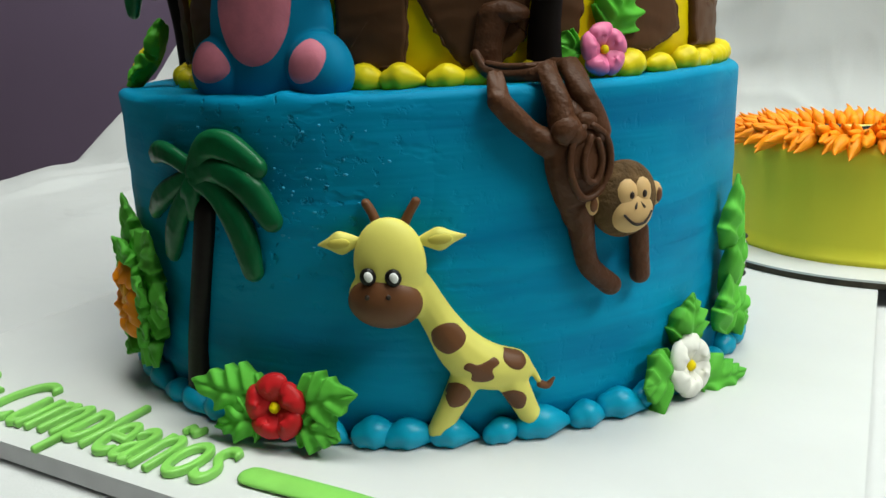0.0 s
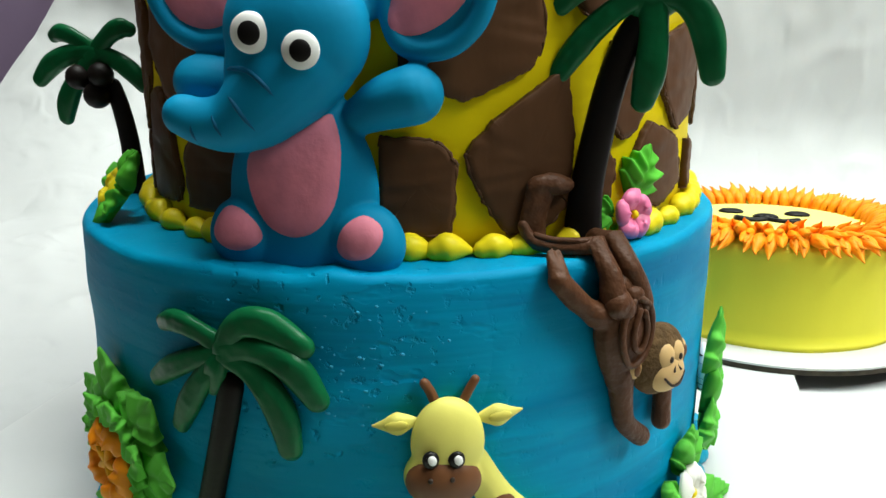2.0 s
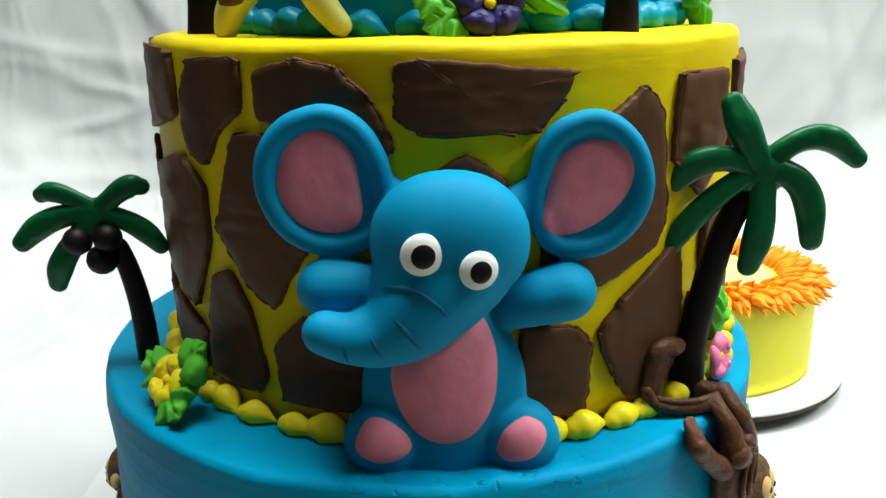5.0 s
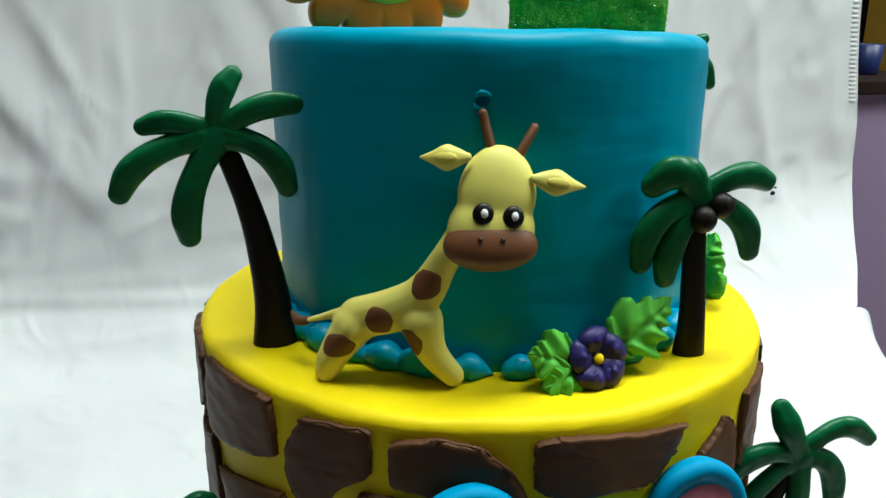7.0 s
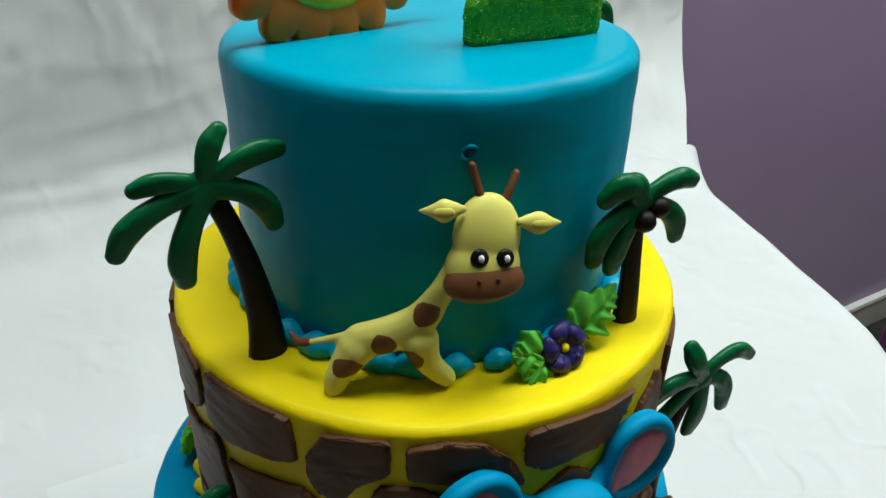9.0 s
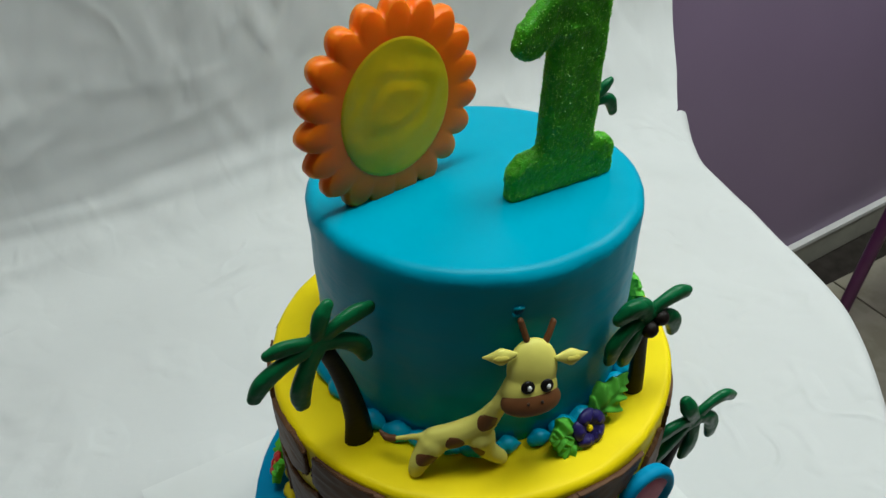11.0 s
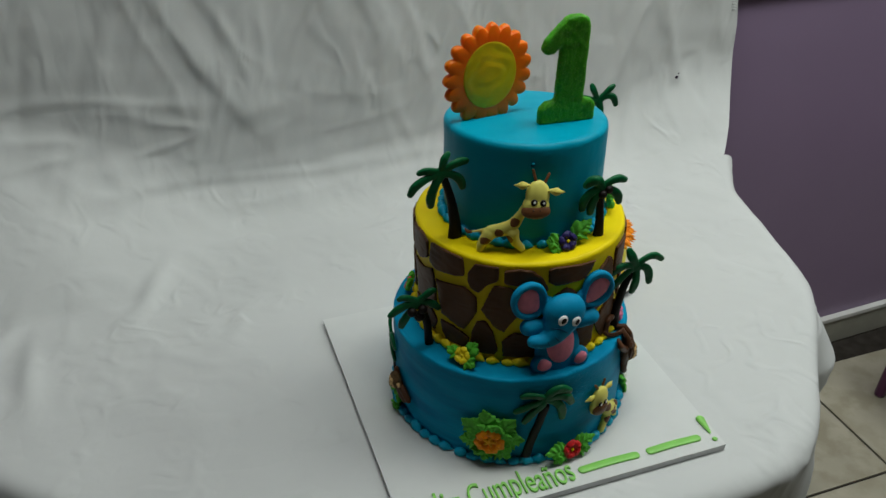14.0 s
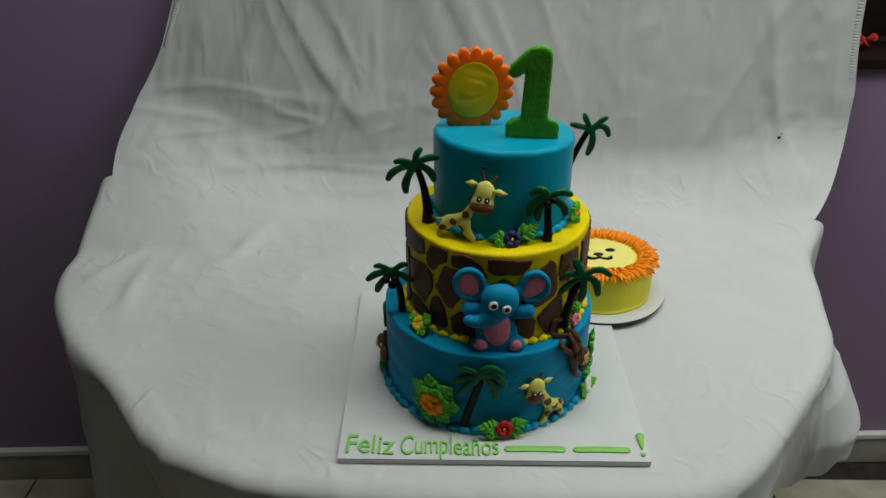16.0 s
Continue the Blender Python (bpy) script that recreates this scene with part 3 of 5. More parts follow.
def backdrop_lift(x, h):
    """Relief of the hanging part; h: height over the table."""
    up = min(1, h / 0.06 + 0.15)
    rise = min(1, h * 5)
    q = x + 0.02 * crumple(x, h, 7, 2)
    w = 0.006 * crumple(x + 0.10 * h, h * 0.22, 4.2, 1) + 0.0035 * crumple(q + 0.22 * h, h * 0.22, 9, 5) * rise
    # long hanging folds, slightly slanting
    w += 0.0056 * folds((q + 0.20 * h) * 6.5, h * 0.9, 2.3, 0.16) * rise
    w += 0.0066 * folds((q - 0.35 * h) * 11, h * 1.7, 6.1, 0.16) * rise
    w += 0.0052 * folds((q + 0.30 * h) * 19, h * 3.5, 3.7, 0.15) * rise
    w += 0.0030 * folds((q - 0.30 * h) * 27, h * 7, 8.8, 0.18)
    # flat creases across the lower left
    left = max(0.0, min(1.0, (0.10 - x) / 0.35))
    low = math.exp(-((h - 0.13) / 0.15) ** 2)
    w += 0.0040 * folds(x * 3.0 + h, h * 13 + 1.2 * x, 7.7, 0.13) * low * (0.15 + 0.85 * left)
    w += 0.0042 * folds(x * 6.0, h * 24 - 2 * x, 1.7, 0.16) * low * (0.10 + 0.90 * left)
    # one sharp fold falling towards the cake
    d = x + 0.27 + 0.55 * (h - 0.24) - 0.5 * (h - 0.24) ** 2
    w += 0.0085 * math.exp(-(d / 0.012) ** 2 if d < 0 else -(d / 0.03) ** 2) * math.exp(-((h - 0.24) / 0.10) ** 2)
    across = max(0.0, min(1.0, (0.20 - x) / 0.3))
    for level, slant, width, lift in ((0.030, 0.02, 0.010, 0.0050), (0.062, -0.03, 0.008, 0.0042), (0.100, 0.05, 0.012, 0.0036)):
        v = h - level - slant * x - 0.008 * crumple(x, level, 5, 3)
        w += lift * across * (math.exp(-(v / width) ** 2) - 0.6 * math.exp(-((v + 1.6 * width) / width) ** 2)) * (0.6 + 0.6 * crumple(x, level, 3.5, 6))
    w += 0.0010 * crumple(x - 0.4 * h, h, 34, 9)
    w += 0.0022 * folds(x * 14 + 5 * h, h * 17 - 4 * x, 4.4, 0.2) * math.exp(-((h - 0.10) / 0.12) ** 2)
    return max(-0.004, 0.68 * w + 0.003) * up


def slope_up(p):
    q = max(0.0, min(1.0, (p.z - TABLE_Z) / 0.45))
    return corner_rise(p.x, p.y) * (1 - q * q * (3 - 2 * q))


cloth = thing("tablecloth", (-0.03, 0.2, TABLE_Z), "creased white cotton sheet draped over the table and up the wall", "tablecloth")
f = Form(cloth_white)
rows = []
NR, NE = 110, len(EDGE)
for i in range(NR + 1):
    k = 0.965 * (i + 0.02) / (NR + 0.02)
    row = []
    for p in EDGE:
        q = HUB + (p - HUB) * k
        row.append(Vector((q.x, q.y, TABLE_Z + lumps(q.x, q.y))))
    rows.append(row)
hub_line = [r[0] for r in reversed(rows)] + [r[-1] for r in rows]
for i in range(1, 60):
    row = []
    for j, p in enumerate(EDGE):
        u = j / (NE - 1)
        tangent = (EDGE[min(j + 1, NE - 1)] - EDGE[max(j - 1, 0)]).normalized()
        out = Vector((-tangent.y, tangent.x, 0))
        out = out if out.dot(p - HUB) > 0 else -out
        short = max(0.0, min(1.0, (u - 0.58) / 0.10))
        length = 0.60 - 0.41 * short + 0.05 * (1 - short) * math.sin(u * 40) + short * (0.012 * math.sin(u * 61) + 0.006 * math.sin(u * 190))
        d = (i / 59) ** 1.25 * length
        r = 0.018
        in0 = (p - HUB).length * 0.035
        start = p - (p - HUB).normalized() * in0
        if d < r * 1.57:
            a = d / r
            q = start + (p - HUB).normalized() * in0 * math.sin(a) + Vector((0, 0, TABLE_Z + lumps(start.x, start.y) - r * (1 - math.cos(a))))
        else:
            h = d - r * 1.57
            wave = math.sin(u * 30 + 1.6 * math.sin(u * 11)) * 0.65 + 0.35 * math.sin(u * 57 + 2)
            sharp = math.copysign(abs(wave) ** 0.8, wave)
            amp = min(h, 0.30) * 0.24 * (1 - 0.6 * max(0.0, min(1.0, (u - 0.58) / 0.10)))
            corner = math.exp(-((u - 0.235) / 0.022) ** 2)
            front = max(0.0, min(1.0, (u - 0.23) / 0.03)) * max(0.0, min(1.0, (0.66 - u) / 0.06))
            flare = math.exp(-((u - 0.82) / 0.06) ** 2)
            q = p + out * (amp * (sharp * 0.8 - 0.05) * (1 - 0.75 * front) - 0.10 * corner * min(1, h * 6) - 0.16 * front * min(h, 0.35) + 0.58 * flare * min(h, 0.11) * min(1, h / 0.05) + 0.004 * folds(u * 40, h * 9, 3.1, 0.2)) + tangent * (0.02 * math.sin(u * 45) * min(1, h * 4))
            q = q + Vector((0, 0, TABLE_Z + lumps(start.x, start.y) - r - h * 0.97))
            q.z += 0.004 * crumple(u * 12, h * 6, 1.0, 4)
        row.append(q)
    rows.append(row)
f.loft(rows, cloth_white, closed=False, cap=False)
# backdrop, sewn on along the hub line
rows = []
NX = len(hub_line) - 1
for i in range(230):
    s = 1.40 * (i / 229) ** 1.2
    row = []
    for j in range(NX + 1):
        u = (hub_line[j].x - hub_line[0].x) / (hub_line[-1].x - hub_line[0].x)
        rise = max(0.0, s - 0.12)
        z_left = bend(-0.66, s)[0]
        z_left = z_left.z + slope_up(z_left)
        x0 = hub_line[0].x + (-0.60 + 0.5 * (z_left - 0.985) + 0.022 * math.exp(-((z_left - 0.80) / 0.10) ** 2) - hub_line[0].x) * min(1, s / 0.08) + 0.006 * math.sin(rise * 9)
        q = min(1.0, s / 0.20)
        x1 = hub_line[-1].x + 0.084 * q * (2 - q) - 0.10 * min(0.3, max(0.0, s - 0.26)) + 0.003 * math.sin(rise * 14 + 1)
        x = x0 + (x1 - x0) * u
        if i == 0:
            row.append(hub_line[j].copy())
            continue
        p, n = bend(x, s)
        low = max(0.0, 1 - s / 0.16)
        flat_part = lumps(x, min(p.y, 0.5)) - corner_rise(x, min(p.y, 0.5))
        lifted = p + Vector((0, 0, slope_up(p)))
        row.append(lifted + n * (backdrop_lift(x, lifted.z - TABLE_Z) * min(1, s / 0.05) + flat_part * low))
    rows.append(row)
f.loft(rows, cloth_white, closed=False, cap=False)
me = f.mesh("sheet")
bm = bmesh.new()
bm.from_mesh(me)
bmesh.ops.remove_doubles(bm, verts=bm.verts, dist=0.00005)
bmesh.ops.recalc_face_normals(bm, faces=bm.faces)
bm.to_mesh(me)
bm.free()
sheet = part("sheet", me, None, cloth)
# raised stitching along the side hems
for side in (0, NX):
    f = Form()
    for k in range(90):
        i = 62 + k * 1.1
        a = rows[int(i)][side].lerp(rows[int(i) + 1][side], i % 1)
        dx = 1 if side == 0 else -1
        f.ball((a.x * 1000 + dx * 9, a.y * 1000 - 1.0, a.z * 1000), (5.5, 0.7, 2.3), UNIT, cloth_white, seg=8, rings=5)
    part("hem_stitching", f, None, sheet)
tagged(part("ink_stain", Form().ball((551, 534, 880), (3.5, 1.2, 3), UNIT, ink, seg=10, rings=6).ball((554, 534, 887), (1.6, 1.2, 1.2), UNIT, ink, seg=8, rings=5), None, None),
              "tiny dark ink stain on the white sheet", "stain")

# ---- cake boards ----
board = thing("cake_board", (0, 0, TABLE_Z), "square white foam cake board under the tiers", "cake board")
BOARD = ((-0.179, -0.177), (0.179, -0.177), (0.180, 0.182), (-0.187, 0.182))


def board_slab(z0, z1, grow, mat):
    me = box_form(-1, 1, -1, 1, z0, z1, mat)
    for v in me.vertices:
        k = (0 if v.co.x < 0 else 1) if v.co.y < 0 else (2 if v.co.x > 0 else 3)
        v.co.x, v.co.y = BOARD[k][0] + math.copysign(grow, v.co.x), BOARD[k][1] + math.copysign(grow, v.co.y)
    return me


part("core", board_slab(TABLE_Z + 0.0045, 0.7605, 0.0, board_edge), None, board)
part("paper_top", board_slab(0.7606, 0.762, 0.0005, board_white), None, board, "smooth white paper top")

# ---- cake tiers ----
cake = thing("birthday_cake", (0, 0, 0.762), "three-tier buttercream cake, blue and yellow, with giraffe-patterned middle", "cake")


def tier_form(k, mat, rough_amp, wave):
    c, R, z0, z1 = CENTRES[k], RADII[k], BASE[k], BASE[k + 1]
    H, e, n = z1 - z0, (0.0030, 0.0042, 0.0062)[k], 240
    prof = [(R * 0.995, 0.0), (R * 0.997, 0.01)] + [(R, 0.012 + (H - e - 0.014) * i / 18) for i in range(19)]
    prof += [(R - e + e * math.cos(a), H - e + e * math.sin(a)) for a in (0.2, 0.4, 0.6, 0.8, 1.0, 1.2, 1.4, 1.57)]
    prof += [((R - e) * (1 - 0.98 * i / 26), H) for i in range(1, 27)]
    rows = []
    for r, z in prof:
        row = []
        side = min(1.0, max(0.0, (r - (R - e)) / e))
        for j in range(n):
            a = 2 * math.pi * j / n
            p = Vector((math.sin(a), -math.cos(a), 0))
            w = rough_amp * noise.noise(Vector((p.x * 4, p.y * 4, z * 60 + k * 9))) + rough_amp * 0.6 * noise.noise(Vector((p.x * 13, p.y * 13, z * 130 + k)))
            v = min(1.0, r / 0.03) * rough_amp * 0.8 * noise.noise(Vector((p.x * r * 45, p.y * r * 45, k * 3.0)))
            lip = wave * noise.noise(Vector((p.x * 3, p.y * 3, k * 5.0)))
            if k == 0 and z > H * 0.90 and r > R * 0.9:
                deg = math.degrees(math.remainder(a, 2 * math.pi))
                tear = math.exp(-((deg - 2) / 20) ** 2)
                lip += tear * 0.0016 * (noise.noise(Vector((deg * 0.16, 3, 3))) + 0.7 * noise.noise(Vector((deg * 0.5, 5, 3))))
            tilt = (LEAN[0] * p.x + LEAN[1] * p.y) * r * z / H if k == 2 else 0.0
            row.append(Vector((c[0] + p.x * (r + w * side), c[1] + p.y * (r + w * side), z0 + z + tilt + v * (1 - side) * min(1, z / 0.01) + lip * (z / H) ** 6 * (r / R) ** 3)))
        rows.append(row)
    f = Form()
    return f.loft(rows, mat)


bottom = part("bottom_tier", tier_form(0, blue_icing, 0.0007, 0.0012), None, cake, "blue buttercream with faint smoothing streaks")
middle = part("middle_tier", tier_form(1, yellow_icing, 0.0006, 0.001), None, cake, "yellow buttercream")
top = part("top_tier", tier_form(2, smooth_blue, 0.0005, 0.0008), None, cake, "smooth glossy blue buttercream")


def bead_mesh(mat):
    """A piped shell: round head, tail drawn out along x."""
    f = Form()
    f.tube([(-4.6, 4.2, 0, 3.9), (-1.2, 4.7, 0, 5.2), (2.6, 4.0, 0, 3.9), (6.2, 2.9, 0, 1.7), (8.2, 2.2, 0, 0.6)], UNIT, mat, seg=14, steps=3)
    return f.mesh("icing_bead")


def border(tier, on, mesh, pitch, r, z, mat, rnd, size=1.0):
    count = int(2 * math.pi * r / pitch)
    for i in range(count):
        az = 360 * i / count + rnd.uniform(-1.2, 1.2)
        s = size * rnd.uniform(0.85, 1.15)
        c = ring(tier, az, r, z)
        m = Matrix.Translation(c) @ pose(0, 0, 0, 0, 0, az + rnd.uniform(-14, 14)) @ pose(0, 0, 0, 90, 0, 0) @ pose(0, 0, 0, 0, 0, rnd.uniform(-6, 6))
        part("icing_bead", mesh, None, on, at=m @ Matrix.Diagonal((s * rnd.uniform(0.9, 1.15), s, s, 1)))


rnd = random.Random(4)
bead_blue = material("blue_bead_icing", (0.0, 0.33, 0.52), 0.38, 0.3, 0.06, 60, 0.15, 120)
border(0, bottom, bead_mesh(bead_blue), 0.0145, RADII[0] + 0.0025, 0.7612, bead_blue, rnd)
border(1, middle, bead_mesh(bead_yellow), 0.0132, RADII[1] + 0.0035, BASE[1] - 0.001, bead_yellow, rnd, 0.86)
border(2, top, bead_mesh(bead_blue), 0.0135, RADII[2] + 0.003, BASE[2] - 0.001, bead_blue, rnd)


def patch(*corners):
    """One chocolate patch: corners in degrees round the tier and mm above its foot."""
    seed = corners[0][0] * 7.1 + corners[0][1]
    k = math.radians(1) * RADII[1] * 1000
    pts = [(a * k, v) for a, v in corners]
    # cut corners a little, so that the straight sides stay
    cut = []
    for i, p in enumerate(pts):
        q, r = Vector(pts[i - 1]), Vector(pts[(i + 1) % len(pts)])
        p = Vector(p)
        cut += [p + (q - p) * min(0.16, 2.4 / max((q - p).length, 0.1)), p + (r - p) * min(0.16, 2.4 / max((r - p).length, 0.1))]
    line = smooth_line([(p.x, p.y, 0) for p in cut], 5, True)
    fine = []
    for i, p in enumerate(line):
        q = line[(i + 1) % len(line)]
        fine += [p.lerp(q, t) for t in ((0, 0.33, 0.67) if (q - p).length > 2 else (0, 0.5))]
    line = [(p.x + 0.5 * noise.noise(Vector((p.x * 0.4, p.y * 0.4, seed))) + 0.35 * noise.noise(Vector((p.x * 1.7, p.y * 1.7, seed))),
             p.y + 0.5 * noise.noise(Vector((p.x * 0.4, p.y * 0.4, seed + 9))) + 0.35 * noise.noise(Vector((p.x * 1.7, p.y * 1.7, seed + 5)))) for p in fine]

    def to(x, y, z):
        z += 0.5 * noise.noise(Vector((x * 0.12, y * 0.3, seed))) * (z > 1)
        return ring(1, x / k - 1.2, RADII[1] + z / 1000, BASE[1] + (y + 1.5) / 1000)
    f = Form()
    f.pad(line, -0.8, 3.1, to, chocolate, edge=0.028, rings=8, closed_curve=False)
    # ragged ridge where the spatula stopped
    rim = random.Random(int(seed * 10))
    start = rim.randrange(len(line))
    for part_no in range(2):
        span = rim.randrange(24, 60)
        pts = []
        for i in range(0, span, 2):
            x, y = line[(start + part_no * 31 + i) % len(line)]
            pts.append((x, y, 1.7 + rim.uniform(-0.4, 0.3), rim.uniform(0.25, 0.75)))
        f.tube(pts, to, chocolate, seg=6, steps=2)
    part("chocolate_patch", f, None, middle, "brown chocolate icing patch")


patch((-44, 111), (-32, 112), (-32, 97), (-37, 91), (-42, 79), (-47, 84), (-48, 97))
patch((-29, 109), (-22, 112), (-15, 110), (-10, 101), (-7, 88), (-12, 82), (-18, 92), (-29, 95))
patch((-7, 111), (-3, 112), (19, 108), (17, 100), (13, 92), (-3, 92), (-7, 97))
patch((-5, 78), (3, 87), (9, 79), (7, 66), (-5, 66))
patch((-34, 91), (-27, 91), (-20, 84), (-18, 64), (-23, 54), (-28, 38), (-33, 43), (-40, 60), (-37, 78))
patch((-69, 73), (-50, 81), (-43, 72), (-43, 54), (-50, 30), (-65, 37))
patch((-66, 27), (-57, 28), (-47, 21), (-48, 8), (-62, 6))
patch((-43, 44), (-38, 47), (-34, 36), (-31, 14), (-33, 8), (-46, 7), (-45, 30))
patch((-29, 25), (-23, 37), (-14, 34), (-10, 22), (-10, 8), (-28, 7))
patch((11, 35), (20, 34), (23, 27), (22, 5), (11, 6))
patch((15, 70), (24, 94), (31, 103), (35, 95), (37, 65), (35, 54), (24, 45), (14, 52))
patch((39, 105), (54, 105), (56, 82), (47, 66), (38, 80))
patch((29, 40), (41, 55), (43, 33), (42, 12), (36, 3), (31, 5), (27, 16), (24, 30))
patch((50, 62), (60, 60), (60, 46), (57, 33), (53, 31), (49, 41))
patch((46, 34), (52, 25), (50, 8), (45, 8))
patch((57, 27), (61, 36), (72, 28), (75, 12), (66, 6), (57, 9))
patch((63, 62), (76, 68), (84, 52), (80, 36), (71, 31), (65, 44))
patch((60, 106), (78, 108), (82, 84), (74, 74), (60, 72))
patch((-73, 113), (-62, 114), (-51, 113), (-50, 94), (-54, 91), (-70, 85), (-75, 90))
patch((-97, 112), (-82, 115), (-77, 110), (-77, 92), (-86, 82), (-97, 84))
patch((-94, 74), (-82, 75), (-73, 82), (-70, 62), (-70, 40), (-90, 34))
patch((-94, 28), (-74, 31), (-69, 22), (-72, 8), (-92, 8))
patch((86, 110), (104, 110), (106, 84), (92, 78), (86, 88))
patch((86, 66), (94, 72), (108, 66), (108, 36), (94, 28), (84, 42))
patch((80, 26), (92, 20), (104, 24), (104, 6), (82, 6))
patch((-120, 110), (-102, 112), (-101, 84), (-112, 76), (-122, 86))
patch((-120, 70), (-106, 72), (-98, 66), (-98, 32), (-116, 30))
patch((110, 108), (130, 108), (130, 70), (114, 72))
patch((112, 60), (132, 62), (134, 20), (112, 16))
patch((-148, 108), (-126, 110), (-128, 74), (-148, 70))
patch((-146, 60), (-124, 64), (-122, 18), (-144, 16))
patch((140, 108), (164, 108), (166, 66), (142, 62))
patch((142, 52), (168, 56), (168, 14), (142, 12))
patch((174, 106), (206, 108), (204, 70), (176, 64))
patch((176, 54), (206, 58), (208, 14), (178, 12))

# ---- figures ----
def elephant():
    """Seated elephant; millimetres right, above the floor of the room, and out from the front of the middle tier."""
    to = flat_to((0, -0.108, 0))
    body = Form(fondant_blue)
    body.tube([(0.4, 918, 2, 14), (0.5, 908, 3.5, 21), (0.6, 896, 4.2, 24), (0.6, 882, 5.0, 23.6)], to, fondant_blue, flat=0.40, seg=28)
    body.fused(0.0008, 6)
    trunk_side = Skin(body)
    f = Form(fondant_blue)
    f.v, f.f, f.m = list(body.v), list(body.f), list(body.m)
    # head, drawn down and aside into the trunk
    f.ball((2.8, 940.2, 8.5), (21.6, 19.2, 13.2), to, fondant_blue, power=0.94)
    f.tube([(6.5, 933.5, 8.5, 14.2), (-1.5, 926.5, 10, 14.2), (-9, 919.5, 12, 12.2), (-17, 915.4, 13.5, 9.2), (-25, 915.3, 14.6, 7.2), (-31.2, 917.2, 15.2, 6.2)], to, fondant_blue, flat=0.92, seg=24)
    f.tube([(-8, 934, 9, 10.5), (-9.5, 927, 10, 9.5)], to, fondant_blue, seg=16)
    # arms
    f.tube([(-14, 923, 1, 7.4), (-25, 925.4, 2.6, 8.1), (-31.8, 925.8, 3.2, 8.3)], to, fondant_blue, seg=20)
    f.tube([(19, 917, 1, 6.0), (27, 920.8, 2.4, 8.0), (35.3, 923.2, 3.0, 8.7)], to, fondant_blue, seg=20)
    # ears: flat discs with a broad soft rim, drawn in towards the head
    ear_l = [(-31.5, 975.4), (-40.1, 972.8), (-46.4, 966.4), (-48.9, 958.8), (-48.3, 950.8), (-44.2, 942.3), (-37.5, 937.0), (-29.2, 934.9), (-20.5, 936.6), (-15.2, 941.6), (-12.6, 949.9), (-13.8, 960.1), (-18.3, 968.9), (-24.2, 973.8)]
    ear_r = [(41.4, 972.8), (33.6, 970.6), (28.4, 965.4), (25.6, 957.3), (24.4, 949.5), (26.2, 941.3), (29.6, 935.6), (36.3, 932.9), (45.8, 934.1), (53.2, 939.6), (57.4, 947.5), (58.0, 955.4), (54.6, 964.7), (48.3, 970.8)]
    for line, inner in ((ear_l, (-8, 948)), (ear_r, (19, 946))):
        f.pad(line, -3.4, 5.4, to, fondant_blue, edge=0.2, rings=3)
        cx, cy = sum(p[0] for p in line) / len(line), sum(p[1] for p in line) / len(line)
        ridge = []
        for x, y in line + line[:2]:
            d = math.hypot(x - cx, y - cy)
            near = math.exp(-(math.hypot(x - inner[0], y - inner[1]) / 11) ** 2)
            ridge.append((x - (x - cx) / d * 2.3, y - (y - cy) / d * 2.3, 0.9 - 0.6 * near, 3.3 - 0.5 * near))
        f.tube(ridge, to, fondant_blue, steps=4)
        f.tube([(cx + (inner[0] - cx) * 0.62, cy + (inner[1] - cy) * 0.45 + 2, -1.5, 4.4), (inner[0], inner[1] + 1, 1, 5.2), (inner[0] + (2.8 - inner[0]) * 0.4, inner[1], 4, 6)], to, fondant_blue, flat=0.75)
    # feet
    f.ball((-17.2, 881.0, 8.6), (11.5, 11.2, 7.8), to, fondant_blue, spin=-18, power=0.93)
    f.ball((22.2, 880.6, 8.6), (11.4, 11.6, 7.8), to, fondant_blue, spin=24, power=0.93)
    f.fused(0.0006, 9)
    skin = Skin(f)
    # pink linings, drawn to a corner towards the head
    lining_l = [(-32.3, 969.0), (-39.0, 965.7), (-42.7, 958.3), (-42.2, 950.6), (-37.6, 944.2), (-30.2, 941.6), (-23.6, 942.8), (-21.0, 946.6), (-21.4, 954.0), (-22.6, 961.6), (-26.6, 967.0)]
    lining_r = [(42.2, 965.3), (36.3, 963.4), (31.9, 959.0), (29.8, 951.3), (28.4, 943.2), (31.1, 940.3), (37.3, 939.9), (44.8, 943.6), (50.6, 949.8), (52.4, 956.8), (49.8, 962.9)]
    for line in (lining_l, lining_r):
        mx, my = sum(p[0] for p in line) / len(line), sum(p[1] for p in line) / len(line)
        line = [(mx + (x - mx) * 1.05, my + (y - my) * 1.05) for x, y in line]
        skin.inlay(f, to, line, fondant_pink, lift=1.5, rings=10)
    trunk_side.inlay(f, to, [(-14.6, 904.0), (-12.8, 893.0), (-7.5, 884.8), (0.5, 881.6), (8.5, 884.0), (14.2, 891.8), (15.9, 902.4), (15.0, 911.5), (10.5, 919.5), (2.0, 921), (-8, 916)], fondant_pink, lift=1.3, rings=9)
    skin.inlay(f, to, [(-25.0, 884.0), (-21.5, 890.2), (-16.1, 890.4), (-10.2, 886.0), (-8.6, 881.0), (-12.6, 877.8), (-18.9, 877.2), (-24.2, 880.0)], fondant_pink, lift=1.0)
    skin.inlay(f, to, [(14.7, 880.6), (17.0, 886.6), (23.1, 890.4), (28.5, 887.7), (29.3, 883.2), (25.8, 878.2), (20.2, 876.6), (16.4, 877.4)], fondant_pink, lift=1.0)
